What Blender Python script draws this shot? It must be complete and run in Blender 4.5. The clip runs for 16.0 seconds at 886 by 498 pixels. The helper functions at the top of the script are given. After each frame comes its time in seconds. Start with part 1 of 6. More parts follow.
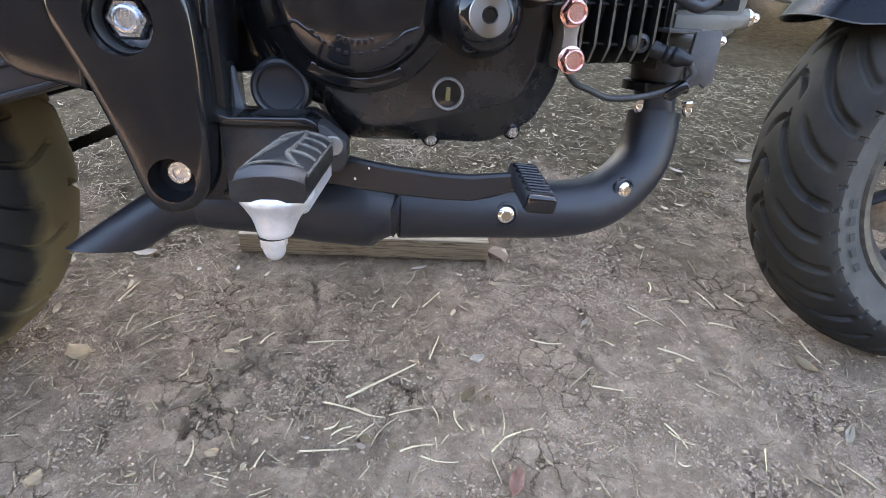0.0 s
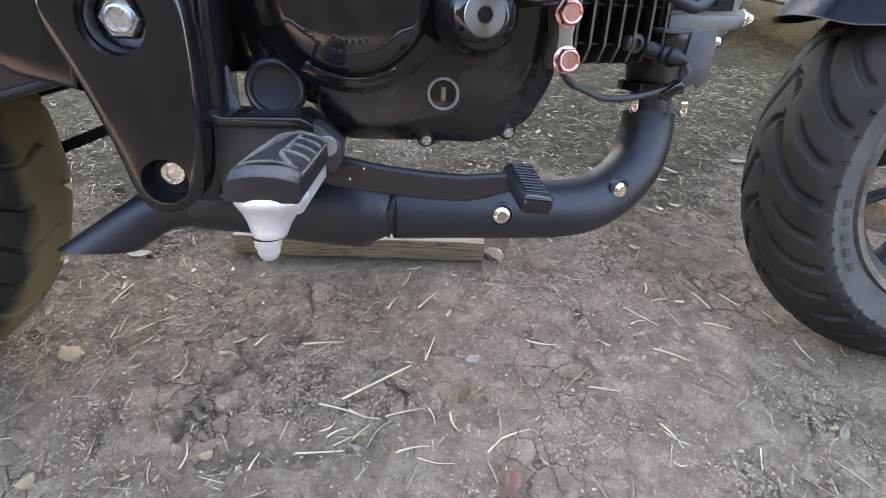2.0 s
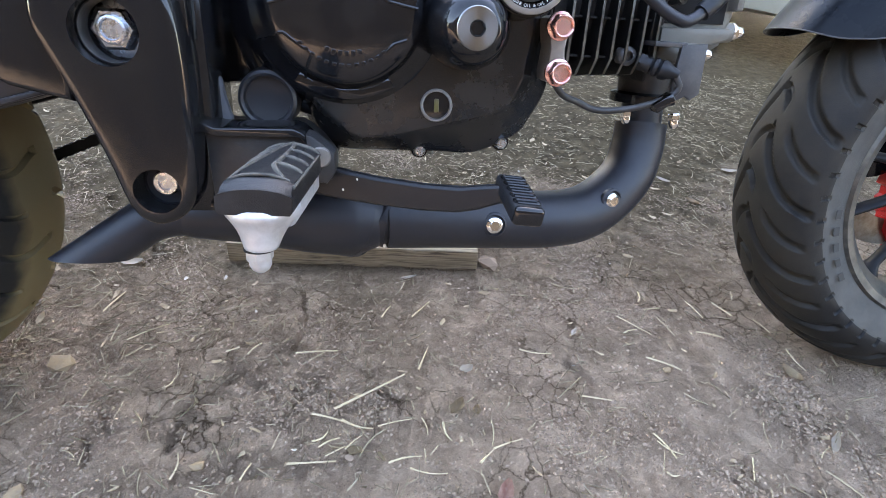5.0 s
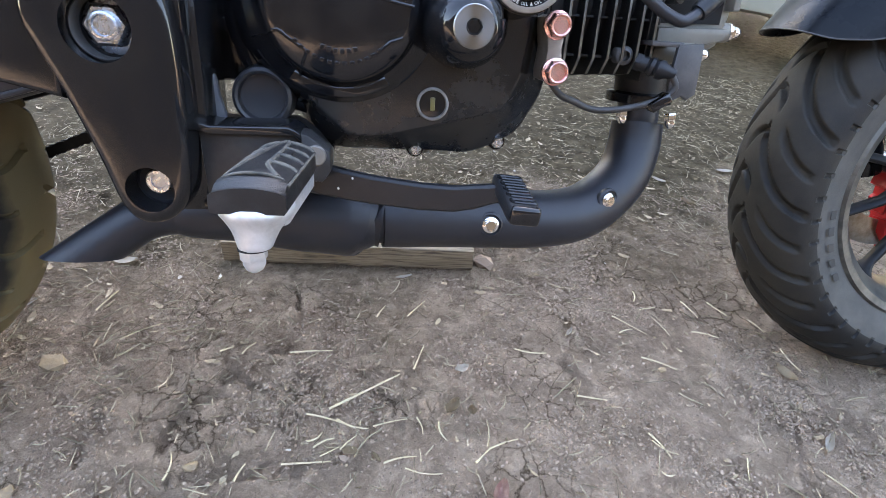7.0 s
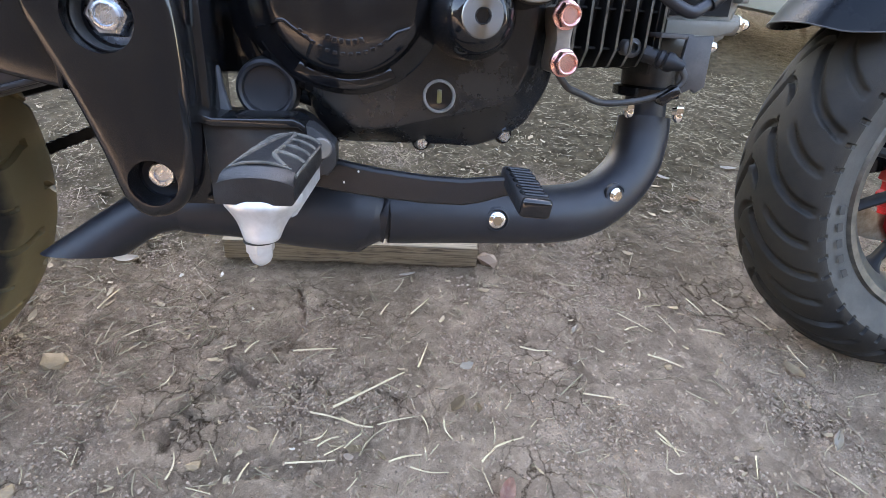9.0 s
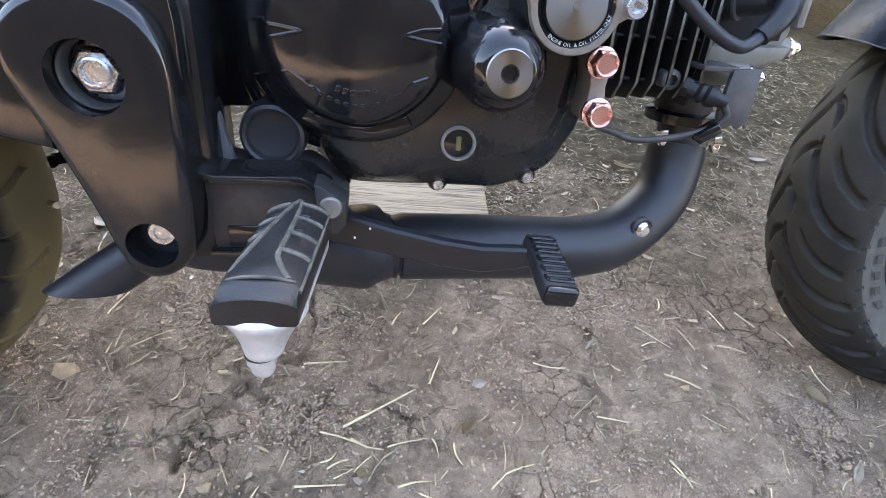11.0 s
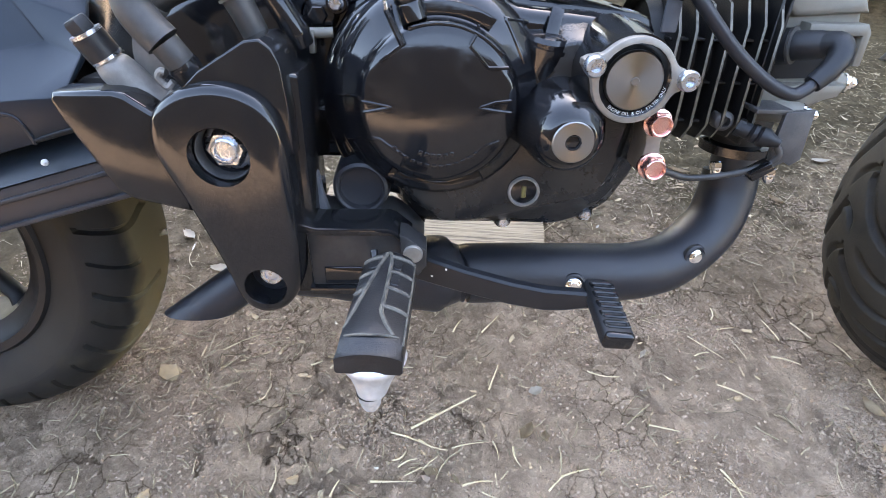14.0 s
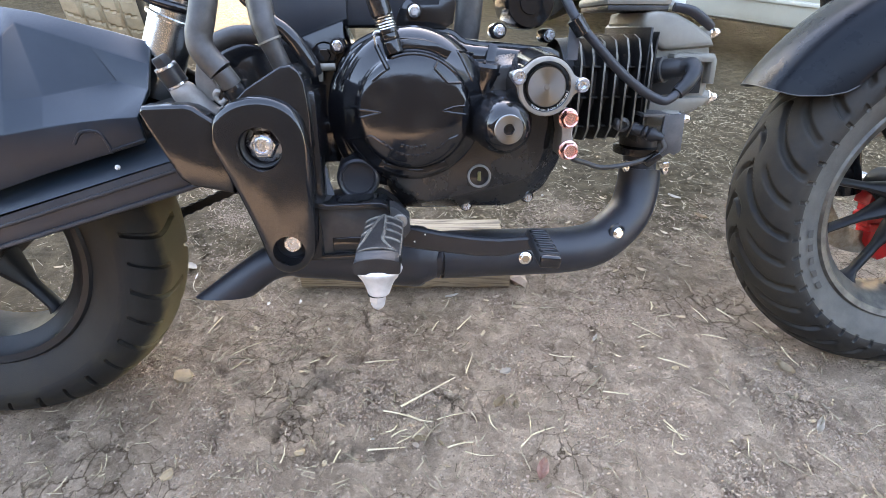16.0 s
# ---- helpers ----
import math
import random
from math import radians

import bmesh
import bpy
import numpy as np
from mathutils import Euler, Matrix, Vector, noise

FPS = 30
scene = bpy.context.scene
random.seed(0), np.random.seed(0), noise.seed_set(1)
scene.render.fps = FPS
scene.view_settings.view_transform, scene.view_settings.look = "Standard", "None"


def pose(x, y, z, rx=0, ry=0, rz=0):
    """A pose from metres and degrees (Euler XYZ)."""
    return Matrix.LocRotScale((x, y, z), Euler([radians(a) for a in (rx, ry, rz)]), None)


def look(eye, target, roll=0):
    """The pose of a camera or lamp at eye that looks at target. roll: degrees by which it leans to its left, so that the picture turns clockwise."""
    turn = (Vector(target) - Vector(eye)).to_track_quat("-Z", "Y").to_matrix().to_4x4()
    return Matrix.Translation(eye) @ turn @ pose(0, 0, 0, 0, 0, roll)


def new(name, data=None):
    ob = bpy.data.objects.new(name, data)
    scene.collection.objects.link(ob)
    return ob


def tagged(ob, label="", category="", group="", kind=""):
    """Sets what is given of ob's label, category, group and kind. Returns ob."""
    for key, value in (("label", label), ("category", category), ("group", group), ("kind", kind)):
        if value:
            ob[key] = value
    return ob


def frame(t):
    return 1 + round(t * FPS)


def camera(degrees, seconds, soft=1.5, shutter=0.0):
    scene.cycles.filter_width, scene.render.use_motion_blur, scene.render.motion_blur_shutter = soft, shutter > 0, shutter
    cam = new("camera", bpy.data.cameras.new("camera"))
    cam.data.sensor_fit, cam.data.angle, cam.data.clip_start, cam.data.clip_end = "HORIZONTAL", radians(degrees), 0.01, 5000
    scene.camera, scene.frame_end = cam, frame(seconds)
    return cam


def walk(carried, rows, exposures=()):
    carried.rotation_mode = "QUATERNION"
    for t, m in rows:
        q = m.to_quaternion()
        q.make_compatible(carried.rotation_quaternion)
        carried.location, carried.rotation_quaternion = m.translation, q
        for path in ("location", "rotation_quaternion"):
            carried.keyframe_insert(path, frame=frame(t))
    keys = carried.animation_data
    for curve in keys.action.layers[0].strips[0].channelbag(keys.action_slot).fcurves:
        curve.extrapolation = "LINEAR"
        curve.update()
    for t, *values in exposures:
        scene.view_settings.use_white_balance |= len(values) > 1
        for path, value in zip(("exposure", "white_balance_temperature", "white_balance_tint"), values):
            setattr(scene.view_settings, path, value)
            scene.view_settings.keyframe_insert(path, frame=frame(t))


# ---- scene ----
cam = camera(80.6, 16.0, soft=0.75)
PATH = [
    (0, (0.073, 0.031, 0.48), (0.01, 1.641, -0.705), 4.8),
    (0.5, (0.074, 0.031, 0.479), (0.012, 1.639, -0.708), 4.7),
    (1, (0.074, 0.031, 0.479), (0.018, 1.641, -0.707), 4.7),
    (1.5, (0.075, 0.031, 0.478), (0.022, 1.642, -0.706), 4.8),
    (2, (0.073, 0.032, 0.479), (0.026, 1.645, -0.702), 5.0),
    (2.5, (0.075, 0.031, 0.478), (0.026, 1.646, -0.7), 5.0),
    (3, (0.075, 0.032, 0.48), (0.034, 1.646, -0.7), 5.2),
    (3.5, (0.074, 0.033, 0.481), (0.044, 1.655, -0.689), 5.5),
    (4, (0.074, 0.033, 0.483), (0.04, 1.659, -0.68), 5.5),
    (6.5, (0.075, 0.034, 0.48), (0.059, 1.665, -0.678), 5.8),
    (7, (0.074, 0.035, 0.481), (0.061, 1.664, -0.68), 6.0),
    (7.5, (0.074, 0.035, 0.481), (0.062, 1.664, -0.68), 5.9),
    (8, (0.074, 0.036, 0.48), (0.058, 1.663, -0.682), 5.9),
    (8.5, (0.073, 0.039, 0.476), (0.055, 1.659, -0.697), 5.8),
    (8.7, (0.069, 0.037, 0.474), (0.057, 1.666, -0.686), 5.9),
    (10.8, (0.075, 0.075, 0.498), (0.043, 1.628, -0.762), 5.5),
    (11, (0.059, 0.095, 0.514), (0.017, 1.62, -0.779), 6.5),
    (11.5, (0.048, 0.086, 0.55), (-0.058, 1.546, -0.813), 5.8),
    (12, (0.045, 0.084, 0.586), (-0.144, 1.522, -0.791), 4.8),
    (12.5, (0.048, 0.085, 0.586), (-0.17, 1.529, -0.781), 3.7),
    (13, (0.052, 0.082, 0.591), (-0.158, 1.552, -0.749), 3.1),
    (13.5, (0.048, 0.083, 0.583), (-0.165, 1.557, -0.752), 2.8),
    (14, (0.041, 0.084, 0.57), (-0.172, 1.549, -0.776), 2.0),
    (14.5, (0.039, 0.074, 0.552), (-0.161, 1.523, -0.813), 1.5),
    (15, (0.034, 0.053, 0.539), (-0.116, 1.521, -0.81), 1.7),
    (15.5, (0.025, -0.011, 0.554), (-0.085, 1.545, -0.698), 2.2),
    (16, (0.056, -0.065, 0.58), (-0.076, 1.573, -0.559), 1.2),
]
walk(cam, [(t, look(eye, target, roll)) for t, eye, target, roll in PATH], exposures=[(0, 4.48, 7900, 17), (8.7, 4.48, 7900, 17), (11, 4.54, 7950, 17), (13, 4.60, 8150, 17), (15, 4.73, 8200, 17), (16, 4.72, 8200, 17)])

# ---- world, sun and exposure ----
SUN_AZ, SUN_EL = radians(18), radians(33)      # the sun stands behind the parked van, a little to the front
world = bpy.data.worlds.new("world")
scene.world = world
world.use_nodes = True
wn = world.node_tree.nodes
sky = wn.new("ShaderNodeTexSky")
sky.sky_type, sky.sun_disc = "NISHITA", False
sky.sun_elevation, sky.sun_rotation = SUN_EL, SUN_AZ
sky.dust_density, sky.ozone_density = 0.7, 1.2
world.node_tree.links.new(sky.outputs[0], wn["Background"].inputs[0])
wn["Background"].inputs[1].default_value = 0.10
sun = new("sun", bpy.data.lights.new("sun", "SUN"))
sun.data.energy, sun.data.angle, sun.data.color = 2.5, radians(0.6), (1.0, 0.995, 0.98)
sun.matrix_world = look((0, 0, 5), (-5 * math.sin(SUN_AZ) * math.cos(SUN_EL), -5 * math.cos(SUN_AZ) * math.cos(SUN_EL), 5 - 5 * math.sin(SUN_EL)))


# ---- materials ----
def material(name, color, rough=0.5, metal=0.0, color2=None, scale=40.0, mix=(0.4, 0.65), bump=0.0, bump_scale=400.0, rough2=None, coat=0.0, coords="Object", detail=6.0, spec=0.5):
    """A principled surface with a large-scale blotch between two colours and a fine relief."""
    m = bpy.data.materials.new(name)
    m.use_nodes = True
    n, l = m.node_tree.nodes, m.node_tree.links
    b = n["Principled BSDF"]
    b.inputs["Base Color"].default_value = (*color, 1)
    b.inputs["Roughness"].default_value, b.inputs["Metallic"].default_value = rough, metal
    b.inputs["Coat Weight"].default_value = coat
    b.inputs["Specular IOR Level"].default_value = spec
    b.inputs["Coat Roughness"].default_value = 0.12
    tc = n.new("ShaderNodeTexCoord")
    if color2:
        t = n.new("ShaderNodeTexNoise")
        t.inputs["Scale"].default_value, t.inputs["Detail"].default_value, t.inputs["Roughness"].default_value = scale, detail, 0.65
        l.new(tc.outputs[coords], t.inputs["Vector"])
        r = n.new("ShaderNodeMapRange")
        r.inputs["From Min"].default_value, r.inputs["From Max"].default_value = mix
        l.new(t.outputs[0], r.inputs["Value"])
        x = n.new("ShaderNodeMix")
        x.data_type = "RGBA"
        x.inputs[6].default_value, x.inputs[7].default_value = (*color, 1), (*color2, 1)
        l.new(r.outputs[0], x.inputs[0])
        l.new(x.outputs[2], b.inputs["Base Color"])
        if rough2 is not None:
            q = n.new("ShaderNodeMapRange")
            q.inputs["To Min"].default_value, q.inputs["To Max"].default_value = rough, rough2
            l.new(r.outputs[0], q.inputs["Value"])
            l.new(q.outputs[0], b.inputs["Roughness"])
    if bump:
        t = n.new("ShaderNodeTexNoise")
        t.inputs["Scale"].default_value, t.inputs["Detail"].default_value = bump_scale, 4
        l.new(tc.outputs[coords], t.inputs["Vector"])
        u = n.new("ShaderNodeBump")
        u.inputs["Strength"].default_value, u.inputs["Distance"].default_value = bump, 0.001
        l.new(t.outputs[0], u.inputs["Height"])
        l.new(u.outputs[0], b.inputs["Normal"])
    return m


GLOSS = material("black engine enamel", (0.006, 0.0063, 0.0075), 0.10, color2=(0.017, 0.016, 0.015), scale=38, mix=(0.48, 0.8), rough2=0.30, bump=0.05, bump_scale=260, spec=0.5)
SATIN = material("satin black paint", (0.007, 0.0074, 0.0085), 0.12, color2=(0.013, 0.0128, 0.0125), scale=30, mix=(0.48, 0.8), rough2=0.24, bump=0.03, bump_scale=300, spec=0.48)
FINBLACK = material("dusty black cast fins", (0.005, 0.005, 0.005), 0.5, color2=(0.025, 0.023, 0.021), scale=60, mix=(0.5, 0.8), bump=0.3, bump_scale=1200)
CASTLIGHT = material("light cast aluminium", (0.235, 0.220, 0.203), 0.5, 0.25, color2=(0.165, 0.153, 0.139), scale=60, bump=0.3, bump_scale=1500)
CASTGREY = material("grey cast aluminium", (0.135, 0.126, 0.105), 0.5, 0.15, color2=(0.185, 0.172, 0.142), scale=30, mix=(0.35, 0.7), bump=0.2, bump_scale=1300)
EXHAUST = material("matt black ceramic coating", (0.012, 0.0138, 0.0185), 0.40, color2=(0.019, 0.0195, 0.0225), scale=25, mix=(0.4, 0.7), rough2=0.52, bump=0.15, bump_scale=2500, spec=0.45)
FENDER = material("blue-black satin paint", (0.0028, 0.0045, 0.0072), 0.26, color2=(0.0048, 0.006, 0.0078), scale=18, mix=(0.4, 0.7), rough2=0.36, bump=0.06, bump_scale=2000, spec=0.16)
PLASTIC = material("weathered dark plastic", (0.0055, 0.0105, 0.0165), 0.34, color2=(0.010, 0.0165, 0.0235), scale=22, mix=(0.45, 0.8), rough2=0.5, bump=0.1, bump_scale=1800, spec=0.32)
RUBBER = material("tyre rubber", (0.0125, 0.0120, 0.0112), 0.55, color2=(0.042, 0.0350, 0.0255), scale=11, mix=(0.42, 0.72), rough2=0.75, bump=0.3, bump_scale=900, spec=0.3)
REARRUBBER = material("muddy tyre rubber", (0.012, 0.0118, 0.0112), 0.6, color2=(0.050, 0.041, 0.022), scale=9, mix=(0.5, 0.75), rough2=0.85, bump=0.3, bump_scale=900, spec=0.3)
def crown_mud(m, mud):
    """Dry mud caked along the middle of a tread, with a ragged border."""
    n, l = m.node_tree.nodes, m.node_tree.links
    b = n["Principled BSDF"]
    src = b.inputs["Base Color"].links[0].from_socket
    tc, sep, ab, t, add, r, x = (n.new(k) for k in ("ShaderNodeTexCoord", "ShaderNodeSeparateXYZ", "ShaderNodeMath", "ShaderNodeTexNoise", "ShaderNodeMath", "ShaderNodeMapRange", "ShaderNodeMix"))
    ab.operation, add.operation, x.data_type = "ABSOLUTE", "MULTIPLY_ADD", "RGBA"
    t.inputs["Scale"].default_value, t.inputs["Detail"].default_value = 22.0, 7.0
    add.inputs[1].default_value = 0.035
    r.inputs["From Min"].default_value, r.inputs["From Max"].default_value, r.inputs["To Min"].default_value, r.inputs["To Max"].default_value = 0.046, 0.060, 0.9, 0.0
    x.inputs[7].default_value = (*mud, 1)
    l.new(tc.outputs["Object"], sep.inputs[0])
    l.new(tc.outputs["Object"], t.inputs["Vector"])
    l.new(sep.outputs[1], ab.inputs[0])
    l.new(t.outputs[0], add.inputs[0])
    l.new(ab.outputs[0], add.inputs[2])
    l.new(add.outputs[0], r.inputs["Value"])
    l.new(r.outputs[0], x.inputs[0])
    l.new(src, x.inputs[6])
    l.new(x.outputs[2], b.inputs["Base Color"])


crown_mud(REARRUBBER, (0.150, 0.118, 0.060))
DUSTRUBBER = material("dusty tyre sidewall", (0.070, 0.066, 0.056), 0.8, color2=(0.105, 0.097, 0.081), scale=30, mix=(0.35, 0.7), bump=0.25, bump_scale=1500)
PEGRUBBER = material("worn peg rubber", (0.008, 0.0082, 0.009), 0.38, color2=(0.030, 0.0295, 0.029), scale=55, mix=(0.48, 0.82), rough2=0.65, bump=0.3, bump_scale=1400, spec=0.4)
HOSE = material("rubber hose", (0.024, 0.0232, 0.0225), 0.5, color2=(0.046, 0.0435, 0.041), scale=60, bump=0.15, bump_scale=1500)
ZINC = material("zinc plated steel", (0.56, 0.60, 0.66), 0.25, 1.0, color2=(0.36, 0.38, 0.41), scale=160, mix=(0.45, 0.75), rough2=0.5, bump=0.1, bump_scale=2000)
CHROME = material("chrome", (0.8, 0.8, 0.8), 0.08, 1.0)
ALU = material("cast aluminium", (0.60, 0.595, 0.585), 0.38, 0.55, color2=(0.46, 0.452, 0.438), scale=90, mix=(0.4, 0.7), rough2=0.5, bump=0.08, bump_scale=2200)
SILVER = material("satin silver metal", (0.62, 0.62, 0.60), 0.2, 1.0, color2=(0.55, 0.55, 0.53), scale=15, rough2=0.28, bump=0.03, bump_scale=1500)
MARK = material("faint grey rubber marks", (0.052, 0.049, 0.043), 0.75, color2=(0.066, 0.062, 0.054), scale=60)
SPUN = material("spun aluminium", (0.27, 0.268, 0.262), 0.28, 1.0)
SPUN.node_tree.nodes["Principled BSDF"].inputs["Anisotropic"].default_value = 0.85
_t = SPUN.node_tree.nodes.new("ShaderNodeTangent")
_t.direction_type, _t.axis = "RADIAL", "Y"
SPUN.node_tree.links.new(_t.outputs[0], SPUN.node_tree.nodes["Principled BSDF"].inputs["Tangent"])
WORN = material("worn bare edges", (0.150, 0.138, 0.114), 0.45, 0.4, color2=(0.035, 0.033, 0.028), scale=70, mix=(0.4, 0.7))
PADWORN = material("scuffed rubber edges", (0.105, 0.094, 0.075), 0.75, color2=(0.024, 0.0225, 0.020), scale=110, mix=(0.38, 0.66))
PLATE = material("scuffed black bracket paint", (0.021, 0.0212, 0.0225), 0.36, 0.0, color2=(0.040, 0.039, 0.037), scale=70, mix=(0.45, 0.75), rough2=0.5, bump=0.12, bump_scale=900, spec=0.45)
FILTERGREY = material("grey anodised rim", (0.205, 0.185, 0.160), 0.42, 0.5, color2=(0.26, 0.237, 0.208), scale=60, bump=0.1, bump_scale=2500)
BRACKET = material("dusty dark bracket", (0.052, 0.051, 0.052), 0.45, 0.2, color2=(0.085, 0.081, 0.076), scale=80, mix=(0.4, 0.7), rough2=0.6, bump=0.3, bump_scale=1700)
RED = material("pink-red anodised aluminium", (0.74, 0.36, 0.31), 0.26, 0.9, color2=(0.82, 0.52, 0.47), scale=90)
CALIPER = material("red brake paint", (0.55, 0.02, 0.02), 0.35, color2=(0.4, 0.02, 0.02), scale=60)
DISC = material("brake disc steel", (0.45, 0.42, 0.36), 0.3, 1.0, color2=(0.3, 0.26, 0.2), scale=90)
RIM = material("dusty black rim", (0.005, 0.0055, 0.0065), 0.4, 0.0, color2=(0.014, 0.0138, 0.0135), scale=25, mix=(0.4, 0.75), rough2=0.6, bump=0.1, spec=0.3)
RIMLIP = material("worn grey rim lip", (0.062, 0.059, 0.052), 0.45, 0.4, color2=(0.14, 0.13, 0.108), scale=40)
CASE = material("dusty black side cover paint", (0.009, 0.0092, 0.010), 0.20, color2=(0.026, 0.024, 0.021), scale=28, mix=(0.45, 0.75), rough2=0.5, bump=0.08, bump_scale=700, spec=0.5)
LEVER = material("matt black lever paint", (0.011, 0.012, 0.014), 0.42, color2=(0.022, 0.022, 0.022), scale=60, mix=(0.5, 0.8), rough2=0.6, bump=0.15, bump_scale=900, spec=0.35)
STRAP = material("blue-grey dusty strap", (0.060, 0.066, 0.077), 0.45, 0.1, color2=(0.085, 0.088, 0.095), scale=70, rough2=0.6, bump=0.2, bump_scale=1200)
STRAPDARK = material("dusty black clevis", (0.014, 0.014, 0.0145), 0.45, color2=(0.030, 0.029, 0.028), scale=80, mix=(0.4, 0.7), rough2=0.6, bump=0.25, bump_scale=1500)
# dusty tread colour lightened to stand in for sun on the tyre
TREAD = material("tan dusty tread with sunlight in it", (0.27, 0.205, 0.125), 0.85, color2=(0.38, 0.30, 0.19), scale=20, mix=(0.35, 0.7), bump=0.3, bump_scale=900)
# near-black that paints shade into hollows, gaps and undersides
SHADEBLACK = material("near-black shade in hollows", (0.008, 0.008, 0.008), 0.9)
LETTER = material("pale print", (0.55, 0.54, 0.5), 0.5)
BRASS = material("aged sight glass oil", (0.13, 0.108, 0.040), 0.3, color2=(0.06, 0.048, 0.018), scale=120)
VANPAINT = material("pale van paint", (0.38, 0.365, 0.305), 0.3, color2=(0.32, 0.300, 0.240), scale=3, mix=(0.45, 0.8), rough2=0.5, coat=0.3)
STRAW = material("dry straw", (0.55, 0.43, 0.25), 0.7, color2=(0.76, 0.63, 0.42), scale=25, mix=(0.35, 0.65), coords="Object")
LEAFM = material("dry leaf", (0.36, 0.25, 0.145), 0.75, color2=(0.52, 0.40, 0.255), scale=12, mix=(0.35, 0.65), bump=0.3, bump_scale=300)
PALELEAF = material("bleached leaf", (0.54, 0.47, 0.38), 0.75, color2=(0.42, 0.35, 0.26), scale=60, mix=(0.45, 0.75), bump=0.3, bump_scale=500)
REDLEAF = material("reddish leaf", (0.38, 0.19, 0.14), 0.6, color2=(0.58, 0.40, 0.31), scale=70, bump=0.3, bump_scale=500)
STONE = material("tan pebble", (0.33, 0.225, 0.125), 0.85, color2=(0.24, 0.175, 0.11), scale=60, bump=0.6, bump_scale=300)
CLOD = material("soil crumb", (0.31, 0.218, 0.153), 0.95, color2=(0.40, 0.286, 0.204), scale=9, bump=0.8, bump_scale=400)


def soil_material():
    m = bpy.data.materials.new("dry cracked soil")
    m.use_nodes = True
    n, l = m.node_tree.nodes, m.node_tree.links
    b = n["Principled BSDF"]
    b.inputs["Roughness"].default_value = 0.95
    b.inputs["Specular IOR Level"].default_value = 0.15
    tc = n.new("ShaderNodeTexCoord")

    def tex(kind, scale, **kw):
        t = n.new(kind)
        t.inputs["Scale"].default_value = scale
        for key, v in kw.items():
            t.inputs[key].default_value = v
        l.new(tc.outputs["Object"], t.inputs["Vector"])
        return t

    def mixed(fac, a, c):
        x = n.new("ShaderNodeMix")
        x.data_type = "RGBA"
        for i, v in ((6, a), (7, c)):
            if isinstance(v, tuple):
                x.inputs[i].default_value = (*v, 1)
            else:
                l.new(v, x.inputs[i])
        l.new(fac, x.inputs[0])
        return x.outputs[2]

    def ranged(v, lo, hi, to0=0.0, to1=1.0):
        r = n.new("ShaderNodeMapRange")
        for key, val in (("From Min", lo), ("From Max", hi), ("To Min", to0), ("To Max", to1)):
            r.inputs[key].default_value = val
        l.new(v, r.inputs["Value"])
        return r.outputs[0]

    big = tex("ShaderNodeTexNoise", 3.2, Detail=5.0, Roughness=0.6)
    mid = tex("ShaderNodeTexNoise", 34.0, Detail=9.0, Roughness=0.72)
    fine = tex("ShaderNodeTexNoise", 320.0, Detail=5.0, Roughness=0.75)
    c = mixed(ranged(big.outputs[0], 0.38, 0.62), (0.405, 0.287, 0.203), (0.495, 0.354, 0.252))
    c = mixed(ranged(mid.outputs[0], 0.45, 0.70), c, (0.641, 0.459, 0.321))
    c = mixed(ranged(mid.outputs[0], 0.45, 0.31, 0, 0.45), c, (0.269, 0.178, 0.117))
    grit = tex("ShaderNodeTexNoise", 120.0, Detail=6.0, Roughness=0.8)
    c = mixed(ranged(grit.outputs[0], 0.53, 0.66, 0, 0.6), c, (0.666, 0.486, 0.330))
    c = mixed(ranged(grit.outputs[0], 0.46, 0.36, 0, 0.5), c, (0.235, 0.158, 0.102))
    c = mixed(ranged(fine.outputs[0], 0.55, 0.70, 0, 0.6), c, (0.205, 0.130, 0.078))
    c = mixed(ranged(tex("ShaderNodeTexNoise", 700.0, Detail=2.0).outputs[0], 0.64, 0.70, 0, 0.8), c, (0.768, 0.583, 0.399))
    # sandy grain all over: dark pits and pale grains
    sand = tex("ShaderNodeTexNoise", 1100.0, Detail=3.0, Roughness=0.7)
    c = mixed(ranged(sand.outputs[0], 0.47, 0.33, 0, 0.75), c, (0.190, 0.128, 0.086))
    c = mixed(ranged(sand.outputs[0], 0.56, 0.68, 0, 0.65), c, (0.700, 0.530, 0.400))
    # loose granular crumbs lie in patches between the smooth plates
    wg = n.new("ShaderNodeVectorMath")
    wg.operation = "MULTIPLY_ADD"
    wg.inputs[1].default_value = (0.045, 0.045, 0.0)
    l.new(grit.outputs["Color"], wg.inputs[0])
    l.new(tc.outputs["Object"], wg.inputs[2])
    grain = n.new("ShaderNodeTexVoronoi")
    grain.feature = "DISTANCE_TO_EDGE"
    grain.inputs["Scale"].default_value = 190.0
    l.new(wg.outputs[0], grain.inputs["Vector"])
    loose = tex("ShaderNodeTexNoise", 24.0, Detail=8.0, Roughness=0.8)
    gm = n.new("ShaderNodeMath")
    gm.operation = "MULTIPLY"
    l.new(ranged(grain.outputs["Distance"], 0.16, 0.02), gm.inputs[0])
    l.new(ranged(loose.outputs[0], 0.46, 0.60, 0, 0.9), gm.inputs[1])
    c = mixed(gm.outputs[0], c, (0.14, 0.097, 0.066))
    # earth grows paler towards the front right, with a ragged border
    pk = n.new("ShaderNodeVectorMath")
    pk.operation = "DOT_PRODUCT"
    pk.inputs[1].default_value = (0.55, -1.0, 0.0)
    l.new(tc.outputs["Object"], pk.inputs[0])
    ps = n.new("ShaderNodeMath")
    ps.operation = "MULTIPLY_ADD"
    ps.inputs[1].default_value = 0.7
    l.new(big.outputs[0], ps.inputs[0])
    l.new(pk.outputs["Value"], ps.inputs[2])
